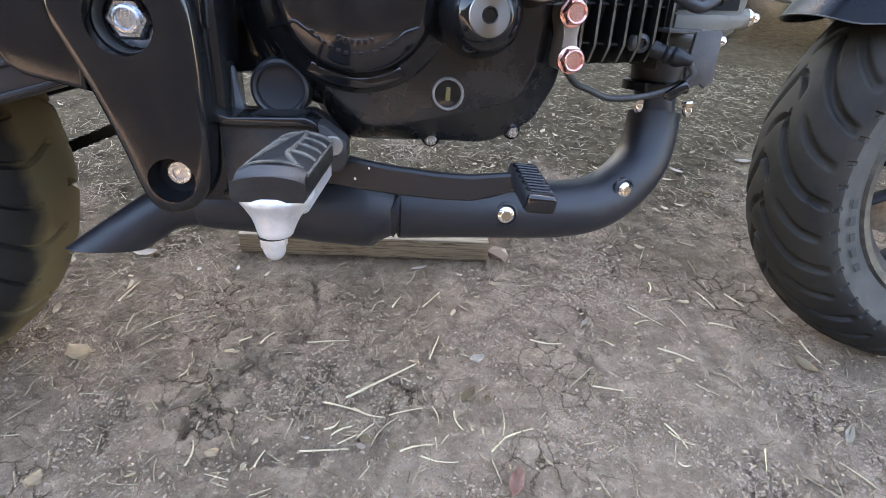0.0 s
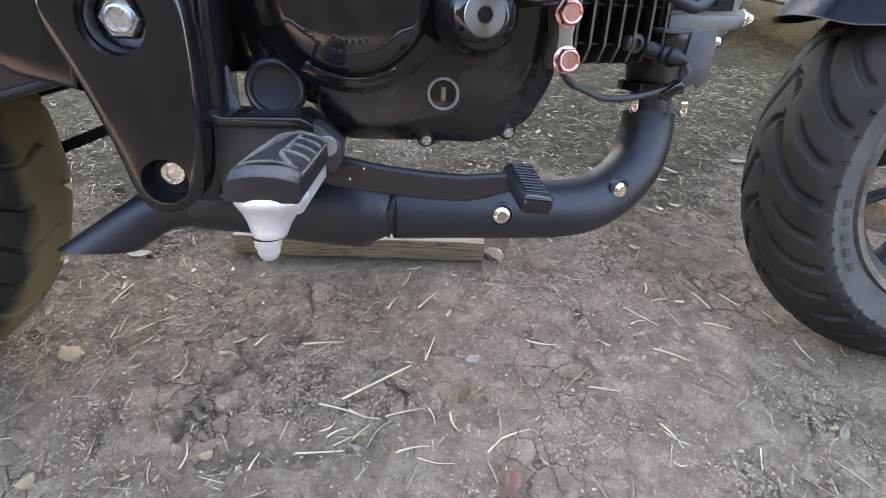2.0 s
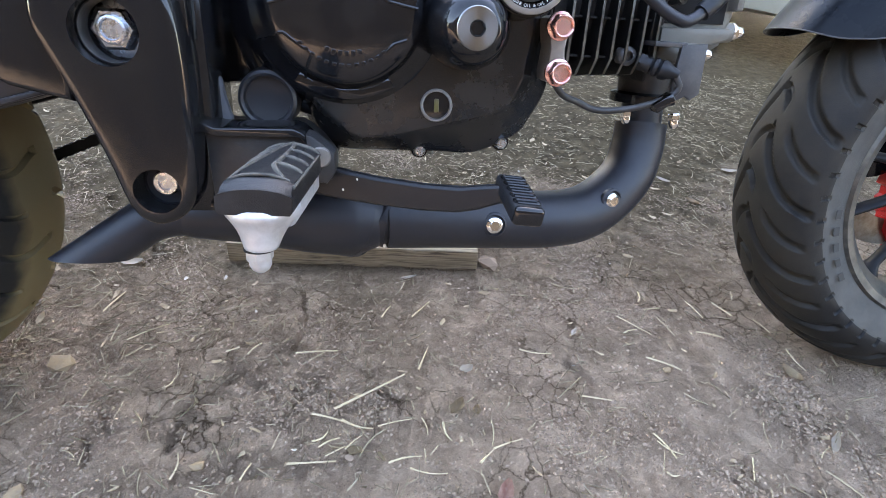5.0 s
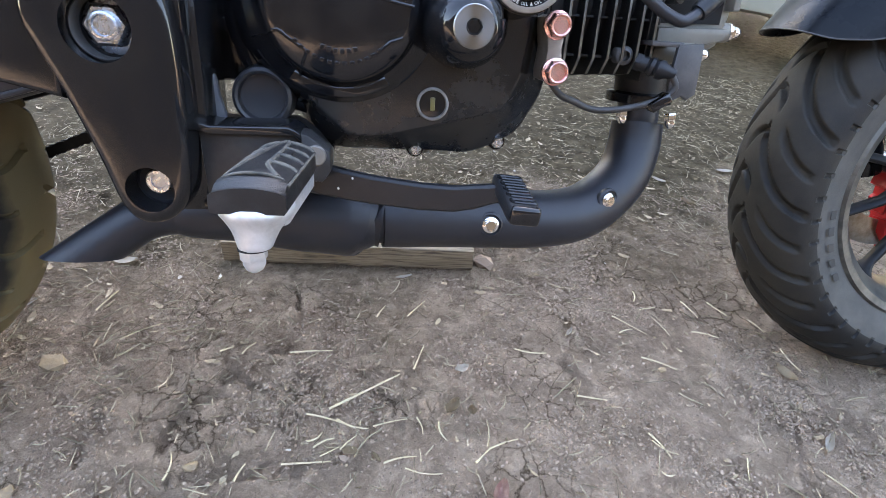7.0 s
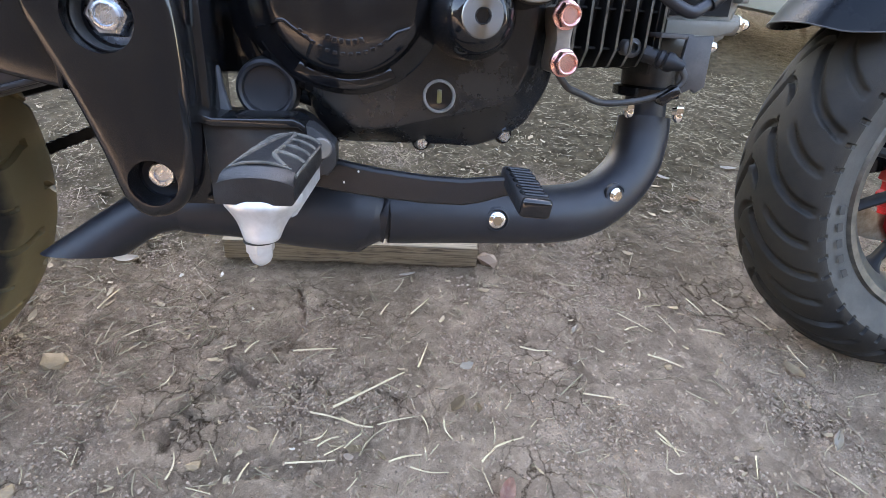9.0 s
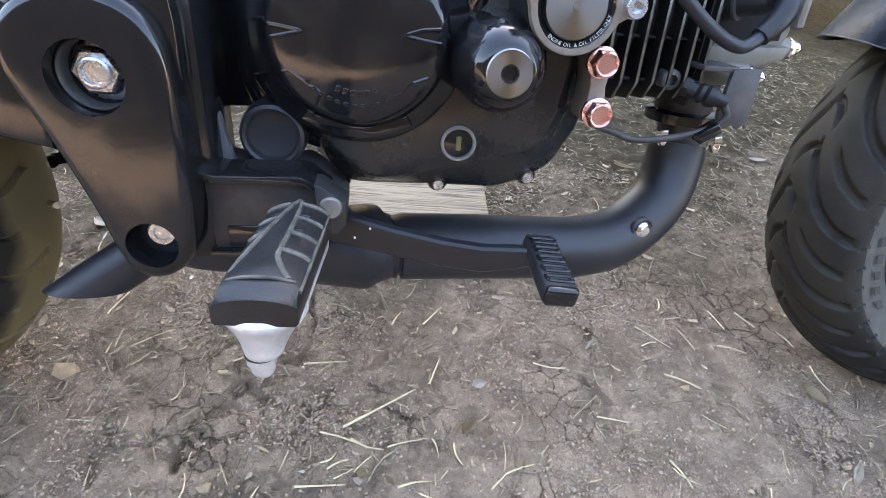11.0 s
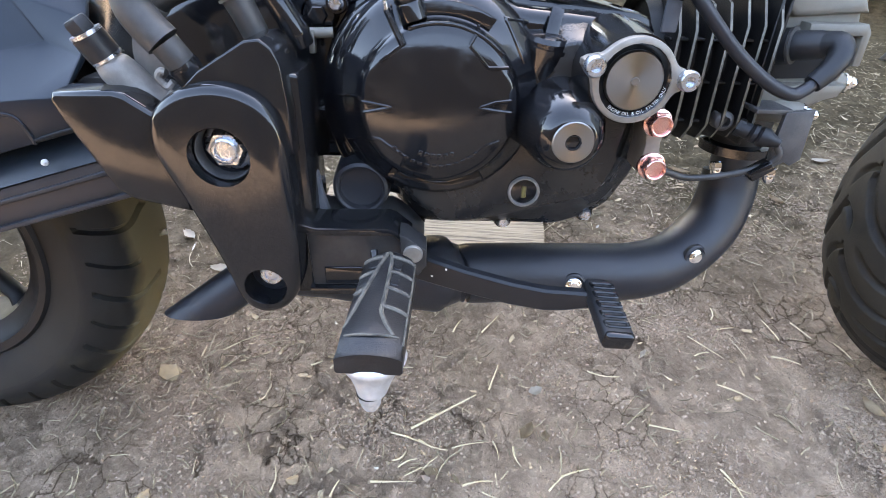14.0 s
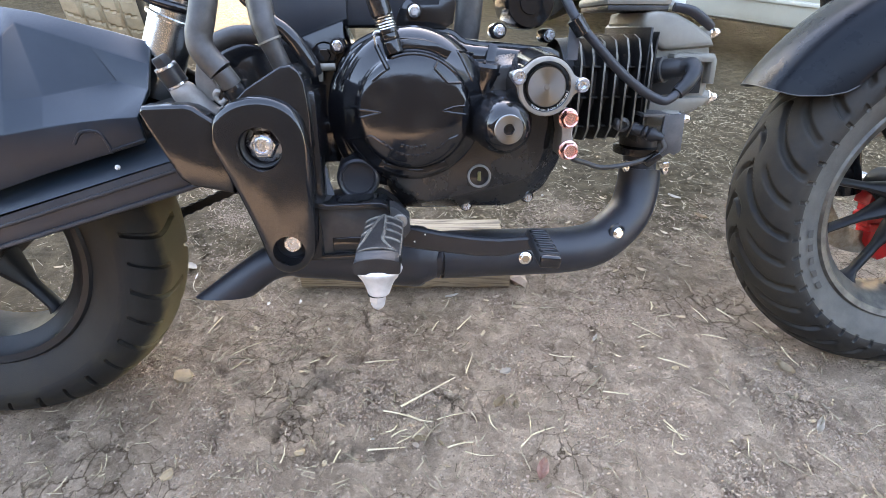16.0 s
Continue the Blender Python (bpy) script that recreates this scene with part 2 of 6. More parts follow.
    c = mixed(ranged(ps.outputs[0], -0.20, 0.15, 0, 0.35), c, (0.70, 0.512, 0.368))
    # a net of hair-fine cracks
    wob = n.new("ShaderNodeVectorMath")
    wob.operation = "MULTIPLY_ADD"
    wob.inputs[1].default_value = (0.03, 0.03, 0.0)
    l.new(mid.outputs["Color"], wob.inputs[0])
    l.new(tc.outputs["Object"], wob.inputs[2])
    vor = n.new("ShaderNodeTexVoronoi")
    vor.feature = "DISTANCE_TO_EDGE"
    vor.inputs["Scale"].default_value = 34.0
    l.new(wob.outputs[0], vor.inputs["Vector"])
    patch = tex("ShaderNodeTexNoise", 7.0, Detail=3.0)
    lines = n.new("ShaderNodeMath")
    lines.operation = "MULTIPLY"
    l.new(ranged(vor.outputs["Distance"], 0.045, 0.0), lines.inputs[0])
    l.new(ranged(patch.outputs[0], 0.47, 0.60), lines.inputs[1])
    c = mixed(lines.outputs[0], c, (0.114, 0.075, 0.046))
    # brown mulchy earth with shade in its colour, beyond the trodden strip, ragged border
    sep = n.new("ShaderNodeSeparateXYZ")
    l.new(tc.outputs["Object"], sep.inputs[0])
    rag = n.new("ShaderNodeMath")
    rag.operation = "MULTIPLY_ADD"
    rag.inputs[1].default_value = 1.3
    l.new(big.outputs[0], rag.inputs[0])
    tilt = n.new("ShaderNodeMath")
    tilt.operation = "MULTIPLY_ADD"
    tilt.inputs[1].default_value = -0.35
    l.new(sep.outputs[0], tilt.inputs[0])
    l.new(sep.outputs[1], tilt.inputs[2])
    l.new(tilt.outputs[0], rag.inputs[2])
    # both tones are extra dark, standing in for shade under the van
    shaded_mulch = mixed(ranged(mid.outputs[0], 0.35, 0.65), (0.052, 0.040, 0.020), (0.135, 0.103, 0.057))
    c = mixed(ranged(rag.outputs[0], 1.12, 1.55, 0, 0.9), c, shaded_mulch)
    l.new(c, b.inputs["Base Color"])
    gr = n.new("ShaderNodeMath")
    gr.operation = "MULTIPLY_ADD"
    gr.inputs[1].default_value = 0.55
    l.new(grit.outputs[0], gr.inputs[0])
    l.new(mid.outputs[0], gr.inputs[2])
    add = n.new("ShaderNodeMath")
    add.operation = "MULTIPLY_ADD"
    add.inputs[1].default_value = 0.8
    l.new(fine.outputs[0], add.inputs[0])
    l.new(gr.outputs[0], add.inputs[2])
    u = n.new("ShaderNodeBump")
    u.inputs["Strength"].default_value, u.inputs["Distance"].default_value = 1.0, 0.010
    gd = n.new("ShaderNodeMath")
    gd.operation = "MULTIPLY_ADD"
    gd.inputs[1].default_value = -0.5
    l.new(gm.outputs[0], gd.inputs[0])
    l.new(add.outputs[0], gd.inputs[2])
    dig = n.new("ShaderNodeMath")
    dig.operation = "MULTIPLY_ADD"
    dig.inputs[1].default_value = -0.4
    l.new(lines.outputs[0], dig.inputs[0])
    l.new(gd.outputs[0], dig.inputs[2])
    l.new(dig.outputs[0], u.inputs["Height"])
    l.new(u.outputs[0], b.inputs["Normal"])
    return m


def wood_material():
    m = bpy.data.materials.new("weathered pine board")
    m.use_nodes = True
    n, l = m.node_tree.nodes, m.node_tree.links
    b = n["Principled BSDF"]
    b.inputs["Roughness"].default_value = 0.8
    tc = n.new("ShaderNodeTexCoord")
    mp = n.new("ShaderNodeMapping")
    mp.inputs["Scale"].default_value = (4, 110, 110)
    l.new(tc.outputs["Object"], mp.inputs[0])
    t = n.new("ShaderNodeTexNoise")
    t.inputs["Scale"].default_value, t.inputs["Detail"].default_value, t.inputs["Distortion"].default_value = 3.0, 8, 0.6
    l.new(mp.outputs[0], t.inputs["Vector"])
    r = n.new("ShaderNodeValToRGB")
    e = r.color_ramp.elements
    e[0].position, e[0].color = 0.36, (0.105, 0.075, 0.048, 1)
    e[1].position, e[1].color = 0.66, (0.33, 0.25, 0.162, 1)
    e.new(0.5).color = (0.265, 0.197, 0.125, 1)
    l.new(t.outputs[0], r.inputs[0])
    l.new(r.outputs[0], b.inputs["Base Color"])
    u = n.new("ShaderNodeBump")
    u.inputs["Strength"].default_value, u.inputs["Distance"].default_value = 0.6, 0.002
    l.new(t.outputs[0], u.inputs["Height"])
    l.new(u.outputs[0], b.inputs["Normal"])
    return m


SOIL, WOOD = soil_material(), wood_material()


def varied(m, dark):
    """Let every loose piece of a litter mesh take its own tone between a darker colour and the surface's own."""
    n, l = m.node_tree.nodes, m.node_tree.links
    b = n["Principled BSDF"]
    src = b.inputs["Base Color"].links[0].from_socket
    g = n.new("ShaderNodeNewGeometry")
    x = n.new("ShaderNodeMix")
    x.data_type = "RGBA"
    x.inputs[7].default_value = (*dark, 1)
    r = n.new("ShaderNodeMapRange")
    r.inputs["From Min"].default_value, r.inputs["From Max"].default_value = 0.2, 0.9
    l.new(g.outputs["Random Per Island"], r.inputs["Value"])
    l.new(r.outputs[0], x.inputs[0])
    l.new(src, x.inputs[6])
    l.new(x.outputs[2], b.inputs["Base Color"])


LITTER = material("old straw bits", (0.34, 0.262, 0.155), 0.75, color2=(0.55, 0.445, 0.29), scale=25, mix=(0.35, 0.65))
varied(LITTER, (0.125, 0.092, 0.050))
varied(LEAFM, (0.128, 0.085, 0.042))
varied(CLOD, (0.19, 0.131, 0.089))


# ---- mesh helpers ----
def part(name, bm, mat, parent=None, label="", smooth=40, loc=None):
    """Link a bmesh as one mesh object under a thing or a part."""
    me = bpy.data.meshes.new(name)
    bmesh.ops.recalc_face_normals(bm, faces=bm.faces)
    bm.to_mesh(me)
    bm.free()
    for mt in (mat if isinstance(mat, (list, tuple)) else (mat,)):
        me.materials.append(mt)
    if smooth:
        me.shade_smooth()
        me.set_sharp_from_angle(angle=radians(smooth))
    ob = new(name, me)
    if parent:
        ob.parent = parent
    if loc:
        ob.location = loc
    return tagged(ob, label)


def merged(*bms):
    out = bmesh.new()
    for b in bms:
        me = bpy.data.meshes.new("tmp")
        b.to_mesh(me)
        b.free()
        out.from_mesh(me)
        bpy.data.meshes.remove(me)
    return out


def moved(bm, m):
    bmesh.ops.transform(bm, matrix=m, verts=bm.verts)
    return bm


def plate(outline, y0, y1, bevel=0.002, holes=(), seg=2):
    """A slab with the side outline (x, z) between the laterals y0 (inner) and y1 (outer), its outer rim bevelled; holes: (x, z, r)."""
    bm = bmesh.new()
    loops = [[(x, z) for x, z in outline]]
    for hx, hz, r in holes:
        loops.append([(hx + r * math.cos(a), hz + r * math.sin(a)) for a in np.linspace(0, 2 * math.pi, 24, endpoint=False)])
    edges = []
    for lp in loops:
        vs = [bm.verts.new((x, y1, z)) for x, z in lp]
        edges += [bm.edges.new((vs[i], vs[(i + 1) % len(vs)])) for i in range(len(vs))]
    bmesh.ops.triangle_fill(bm, edges=edges, use_beauty=True, use_dissolve=True)
    bm.normal_update()
    rim = [e for e in bm.edges if e.is_boundary]
    r = bmesh.ops.extrude_edge_only(bm, edges=rim)
    for v in [g for g in r["geom"] if isinstance(g, bmesh.types.BMVert)]:
        v.co.y = y0
    back = [e for e in r["geom"] if isinstance(e, bmesh.types.BMEdge) and e.is_boundary]
    bmesh.ops.triangle_fill(bm, edges=back, use_beauty=True, use_dissolve=True)
    bmesh.ops.recalc_face_normals(bm, faces=bm.faces)
    if bevel:
        es = [e for e in bm.edges if abs(e.verts[0].co.y - y1) < 1e-6 and abs(e.verts[1].co.y - y1) < 1e-6 and len(e.link_faces) == 2 and abs(e.calc_face_angle(0)) > 0.5
              and not any(math.hypot(e.verts[0].co.x - hx, e.verts[0].co.z - hz) < r * 1.02 and math.hypot(e.verts[1].co.x - hx, e.verts[1].co.z - hz) < r * 1.02 for hx, hz, r in holes)]
        bmesh.ops.bevel(bm, geom=es, offset=bevel, segments=seg, profile=0.5, affect="EDGES", clamp_overlap=True)
    return bm


def smooth_outline(pts, n=4):
    """A closed rounded outline through the given points."""
    out = []
    k = len(pts)
    for i in range(k):
        p0, p1, p2, p3 = (Vector(pts[(i + j) % k]) for j in (-1, 0, 1, 2))
        for s in range(n):
            t = s / n
            out.append(tuple(0.5 * ((2 * p1) + (p2 - p0) * t + (2 * p0 - 5 * p1 + 4 * p2 - p3) * t * t + (3 * p1 - p0 - 3 * p2 + p3) * t ** 3)))
    return out


def lathe(profile, at=(0, 0, 0), seg=40, axis=(0, -1, 0)):
    """A turned body: profile rows of (radius, distance along the axis)."""
    bm = bmesh.new()
    q = Vector((0, 0, 1)).rotation_difference(Vector(axis)).to_matrix()
    rings = []
    for r, h in profile:
        if r < 1e-6:
            rings.append([bm.verts.new(q @ Vector((0, 0, h)) + Vector(at))])
        else:
            rings.append([bm.verts.new(q @ Vector((r * math.cos(a), r * math.sin(a), h)) + Vector(at)) for a in np.linspace(0, 2 * math.pi, seg, endpoint=False)])
    for a, b in zip(rings, rings[1:]):
        for i in range(seg):
            j = (i + 1) % seg
            if len(a) == 1 and len(b) > 1:
                bm.faces.new((a[0], b[i], b[j]))
            elif len(b) == 1 and len(a) > 1:
                bm.faces.new((a[i], a[j], b[0]))
            elif len(a) > 1:
                bm.faces.new((a[i], a[j], b[j], b[i]))
    return bm


def spline(pts, n=8):
    out = []
    P = [Vector(p) for p in pts]
    P = [2 * P[0] - P[1]] + P + [2 * P[-1] - P[-2]]
    for i in range(1, len(P) - 2):
        p0, p1, p2, p3 = P[i - 1:i + 3]
        for s in range(n):
            t = s / n
            out.append(0.5 * ((2 * p1) + (p2 - p0) * t + (2 * p0 - 5 * p1 + 4 * p2 - p3) * t * t + (3 * p1 - p0 - 3 * p2 + p3) * t ** 3))
    return out + [P[-2]]


def tube(pts, radius, seg=16, n=8, flat=1.0, caps=True):
    """A pipe swept along a smooth line; radius: a number or one for every given point; flat squeezes it sideways."""
    line = spline(pts, n)
    rs = radius if isinstance(radius, (list, tuple)) else [radius] * len(pts)
    rr = [rs[min(i // n, len(rs) - 1)] + (rs[min(i // n + 1, len(rs) - 1)] - rs[min(i // n, len(rs) - 1)]) * (i % n) / n for i in range(len(line))]
    bm = bmesh.new()
    rings, up = [], Vector((0.1, 0.9, 0.3))
    for i, p in enumerate(line):
        d = (line[min(i + 1, len(line) - 1)] - line[max(i - 1, 0)]).normalized()
        side = d.cross(up).normalized()
        up = side.cross(d).normalized()
        rings.append([bm.verts.new(p + rr[i] * (math.cos(a) * side + flat * math.sin(a) * up)) for a in np.linspace(0, 2 * math.pi, seg, endpoint=False)])
    for a, b in zip(rings, rings[1:]):
        for i in range(seg):
            bm.faces.new((a[i], a[(i + 1) % seg], b[(i + 1) % seg], b[i]))
    if caps:
        bm.faces.new(rings[0]), bm.faces.new(rings[-1])
    return bm


def swept_blade(a, b, wide, thick):
    """A flat strap with rounded edges from a to b."""
    a, b = Vector(a), Vector(b)
    m = Matrix.Translation((a + b) / 2) @ Vector((0, 0, 1)).rotation_difference(b - a).to_matrix().to_4x4()
    h = (b - a).length / 2
    return moved(box(-wide / 2, wide / 2, -thick / 2, thick / 2, -h, h, thick * 0.3, 2), m)


def hex_head(at, af, h, axis=(0, -1, 0), flange=0.0, acorn=False, socket=0.0, washer=0.0):
    """A bolt or nut head: hexagon af across its flats, h high, with a chamfered crown."""
    r = af / 2 / math.cos(math.pi / 6)
    bms = [lathe([(r * 0.98, 0), (r, h * 0.15), (r, h * 0.8), (r * 0.84, h), (r * 0.55 if socket or acorn else 0, h)] + ([(0, h)] if acorn or socket else []), at, 6, axis)]
    if flange:
        bms.append(lathe([(flange, -0.001), (flange, 0.0008), (r * 0.9, 0.0022), (0, 0.0022)], at, 24, axis))
    if washer:
        bms.append(lathe([(washer, -0.002), (washer, 0.0004), (washer * 0.95, 0.0008), (0, 0.0008)], at, 28, axis))
    if acorn:
        bms.append(lathe([(r * 0.82, h * 0.9), (r * 0.8, h * 1.3), (r * 0.62, h * 1.7), (r * 0.3, h * 1.95), (0, h * 2.0)], at, 20, axis))
    return merged(*bms)


def cap_screw(at, r, h, axis=(0, -1, 0)):
    """A round socket-head screw with its hexagonal socket."""
    return merged(lathe([(r, -0.001), (r, h * 0.7), (r * 0.85, h), (r * 0.5, h), (r * 0.5, h * 0.3), (0, h * 0.3)], at, 24, axis))


def box(x0, x1, y0, y1, z0, z1, bevel=0.002, seg=2):
    bm = bmesh.new()
    bmesh.ops.create_cube(bm, size=1, matrix=Matrix.Translation(((x0 + x1) / 2, (y0 + y1) / 2, (z0 + z1) / 2)) @ Matrix.Diagonal((x1 - x0, y1 - y0, z1 - z0, 1)))
    if bevel:
        bmesh.ops.bevel(bm, geom=bm.edges[:], offset=bevel, segments=seg, profile=0.5, affect="EDGES")
    return bm


def mesh_object(name, verts, faces, mat, parent=None, label="", smooth=40, slots=None):
    me = bpy.data.meshes.new(name)
    me.from_pydata(verts, [], faces)
    for mt in (mat if isinstance(mat, (list, tuple)) else (mat,)):
        me.materials.append(mt)
    if slots is not None:
        me.polygons.foreach_set("material_index", slots)
    if smooth:
        me.shade_smooth()
        me.set_sharp_from_angle(angle=radians(smooth))
    me.update()
    ob = new(name, me)
    if parent:
        ob.parent = parent
    return tagged(ob, label)


# ---- ground ----
TRACKS = (((0.508, 0.474), (0.462, 0.32)), ((0.55, 0.479), (0.538, 0.32)), ((0.584, 0.462), (0.582, 0.36)), ((0.435, 0.498), (0.426, 0.455)), ((0.455, 0.495), (0.453, 0.443)), ((0.323, 0.424), (0.319, 0.399)), ((0.349, 0.43), (0.342, 0.398)))
CRACKS = (((-0.126, 0.376), (-0.108, 0.355)), ((-0.108, 0.355), (-0.094, 0.336)), ((-0.094, 0.336), (-0.083, 0.315)), ((-0.177, 0.448), (-0.152, 0.418)), ((-0.152, 0.418), (-0.131, 0.405)), ((-0.131, 0.405), (-0.108, 0.398)), ((-0.108, 0.398), (-0.102, 0.374)),
          ((-0.102, 0.374), (-0.073, 0.353)), ((-0.125, 0.578), (-0.104, 0.522)), ((-0.104, 0.522), (-0.103, 0.458)), ((-0.189, 0.35), (-0.18, 0.317)), ((-0.266, 0.323), (-0.251, 0.297)), ((0.036, 0.407), (0.033, 0.387)), ((-0.152, 0.418), (-0.17, 0.385)), ((-0.06, 0.64), (-0.047, 0.591)), ((0.237, 0.495), (0.269, 0.459)))


def off_line(x, y, a, b):
    """How far a place lies off the line from a to b, and how far along it."""
    dx, dy = b[0] - a[0], b[1] - a[1]
    t = ((x - a[0]) * dx + (y - a[1]) * dy) / (dx * dx + dy * dy)
    return abs((x - a[0]) * dy - (y - a[1]) * dx) / math.hypot(dx, dy), t


def ground_height(x, y):
    """Gentle unevenness, crumbs, the shrinkage cracks of the dried soil and a few tyre marks pressed into it."""
    h = 0.007 * noise.noise(Vector((x * 2.3, y * 2.3, 0.4))) + 0.004 * noise.noise(Vector((x * 11, y * 11, 3.1))) + 0.0022 * noise.noise(Vector((x * 45, y * 45, 7.7)))
    near = 1 - ((x - 0.1) / 1.3) ** 2 - ((y - 0.6) / 1.0) ** 2
    if near > 0:
        h += 0.0020 * noise.noise(Vector((x * 130, y * 130, 2.2))) * min(1, 4 * near)
        w1, w2 = noise.noise(Vector((x * 14, y * 14, 1.3))), noise.noise(Vector((x * 14, y * 14, 8.3)))
        w3, w4 = noise.noise(Vector((x * 70, y * 70, 4.0))), noise.noise(Vector((x * 70, y * 70, 14.0)))
        for scale, depth, width, bias, seed in ((9.5, 0.010, 0.030, 0.10, 9.0), (24, 0.005, 0.050, 0.05, 15.0)):
            d, _ = noise.voronoi(Vector((x * scale + 0.3 * w1 + 0.16 * w3, y * scale + 0.3 * w2 + 0.16 * w4, seed)))
            gap = d[1] - d[0]
            strength = min(1.0, max(0.0, 2.2 * noise.noise(Vector((x * 3.6, y * 3.6, seed))) + bias))
            strength *= min(1.0, max(0.0, 0.7 + 1.5 * noise.noise(Vector((x * 19, y * 19, seed + 2)))))
            if gap < width:
                h -= depth * strength * (1 - gap / width)
        if x > 0.3 and y < 0.53:
            for a, b in TRACKS:
                d, t = off_line(x, y, a, b)
                if -0.05 < t < 1.05:
                    d += 0.002 * w3 + 0.002 * w1
                    h += -0.0034 * max(0, 1 - abs(d) / 0.004) + 0.002 * max(0, 1 - abs(d - 0.008) / 0.005)
        elif -0.3 < x < 0.3 and y < 0.66:
            xx, yy = x + 0.008 * w1 + 0.007 * w3, y + 0.008 * w2 + 0.007 * w4
            for a, b in CRACKS:
                if abs(xx - a[0]) < 0.09 and abs(yy - a[1]) < 0.09:
                    d, t = off_line(xx, yy, a, b)
                    if -0.05 < t < 1.05:
                        h -= 0.013 * max(0, 1 - d / 0.0042) * min(1, max(0.1, 0.8 + 1.2 * w1))
    return h


def trodden_height(x, y):
    """The same, pressed flat where the board lies."""
    m = max(0.0, min(1.0, (0.27 - abs(x + 0.07)) / 0.04)) * max(0.0, min(1.0, (0.15 - abs(y - 0.70)) / 0.04))
    return ground_height(x, y) * (1 - 0.85 * m) - 0.002 * m


def axis_steps(lo, hi, step, far, grow=1.16):
    inner = list(np.arange(lo, hi, step))
    up, down, s = [hi], [lo], step
    while up[-1] < far:
        s *= grow
        up.append(up[-1] + s)
        down.append(down[-1] - s)
    return down[:0:-1] + inner + up


gx, gy = axis_steps(-0.62, 0.80, 0.0026, 900, 1.07), axis_steps(0.18, 1.0, 0.0026, 900, 1.07)
gverts = [(x, y, trodden_height(x, y)) for y in gy for x in gx]
nx = len(gx)
gfaces = [(j * nx + i, j * nx + i + 1, (j + 1) * nx + i + 1, (j + 1) * nx + i) for j in range(len(gy) - 1) for i in range(nx - 1)]
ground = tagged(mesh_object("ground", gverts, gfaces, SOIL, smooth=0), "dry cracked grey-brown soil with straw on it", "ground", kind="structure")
ground.data.shade_smooth()

# ---- motorcycle ----
bike = tagged(new("motorcycle"), "black mini motorcycle leaning on its stand on dry soil", "motorcycle")
bike.empty_display_size = 0.1
bike.matrix_world = pose(-0.529, 0.354, 0.0, -12, 0, 10.2)


TREAD_CELLS = 1020


def tyre(name, parent, radius, a, half, inner, mats, pattern, label, front=True):
    """A tyre with real grooves cut into its tread. a: depth of the section, half: half its width, inner: bead radius.
    The grid is sheared along the grooves, so that they run on its lines."""
    NT, NV = TREAD_CELLS, 120
    verts, prof = [], []
    for k in range(NV):
        s = -1 + 2 * k / (NV - 1)
        ang = math.copysign(abs(s) ** 1.4, s) * 2.45     # from bead over the crown to the other bead, finer at the crown
        y = half * math.sin(ang) if abs(ang) < math.pi / 2 else math.copysign(half * (1 - 0.32 * ((abs(ang) - math.pi / 2) / 0.88) ** 1.4), ang)
        r = (radius - a) + a * math.cos(ang) if abs(ang) < math.pi / 2 else (radius - a) - (radius - a - inner) * (abs(ang) - math.pi / 2) / (2.45 - math.pi / 2)
        prof.append((y, r, ang))
    for i in range(NT):
        for y, r, ang in prof:
            shift, cut = pattern(i, ang)
            if front and 1.5 < abs(ang) < 1.72:
                cut = 0.003 if i % 20 < 4 else 0.0
            th = 2 * math.pi * i / NT + shift
            rr = r - cut * (math.cos(ang) if abs(ang) < 1.4 else 0.1)
            yy = y - math.copysign(cut, ang) * abs(math.sin(ang))
            verts.append((rr * math.cos(th), yy, rr * math.sin(th)))
    faces, slots = [], []
    for i in range(NT):
        j = (i + 1) % NT
        for k in range(NV - 1):
            faces.append((i * NV + k, j * NV + k, j * NV + k + 1, i * NV + k + 1))
            slots.append(1 if abs(prof[k][2] + prof[k + 1][2]) / 2 > 1.66 else 0)
    return mesh_object(name, verts, faces, mats, parent, label, 50, slots)


def groove_depth(cells, slope, width, deep):
    """How deep a groove is so many cells off its middle; a slanting groove covers more cells to keep its width."""
    half = width * min(4.5, math.sqrt(1 + slope * slope))
    q = max(0.0, 1 - abs(cells) / half)
    return deep * min(1.0, 2.2 * q)


def front_groove(i, ang):
    """Long grooves that hook over the crown and sweep out to the shoulder, with shorter ones between them."""
    depth = 0.0
    for s, phase in ((-ang, 0.0), (ang, 30.0)):
        if not -0.22 < s < 1.42:
            continue
        if s < 0.12:
            path, run = 0.8 * (s - 0.12) ** 2, 1.6 * (s - 0.12)
        else:
            path, run = 0.40 * (1 - math.exp(-1.7 * (s - 0.12))), 0.68 * math.exp(-1.7 * (s - 0.12))
        slope = run * 4.0 / max(0.25, math.cos(min(abs(s), 1.3)))
        k = (i - path * TREAD_CELLS / (2 * math.pi) + phase) % 60
        depth = max(depth, groove_depth(k if k < 30 else k - 60, slope, 2.9, 0.0058) * min(1, (s + 0.22) * 10, (1.42 - s) * 10))
        if 0.42 < s < 1.32:
            depth = max(depth, groove_depth(k - 30, slope, 2.6, 0.0050) * min(1, (s - 0.42) * 8, (1.32 - s) * 8))
    return 0.0, depth


def rear_groove(i, ang):
    """Nearly crosswise grooves with a hook at the crown."""
    v = abs(ang)
    shift = 0.13 * math.exp(-((v / 0.42) ** 2)) + 0.10 * min(v, 1.5)
    k = (i if ang < 0 else i + 30) % 60
    depth = groove_depth(k if k < 30 else k - 60, 1.0, 1.9, 0.0055) if 0.05 < v < 1.42 else 0.0
    if 0.5 < v < 1.42:
        depth = max(depth, groove_depth(k - 30, 0.6, 1.7, 0.0045))
    return shift, depth


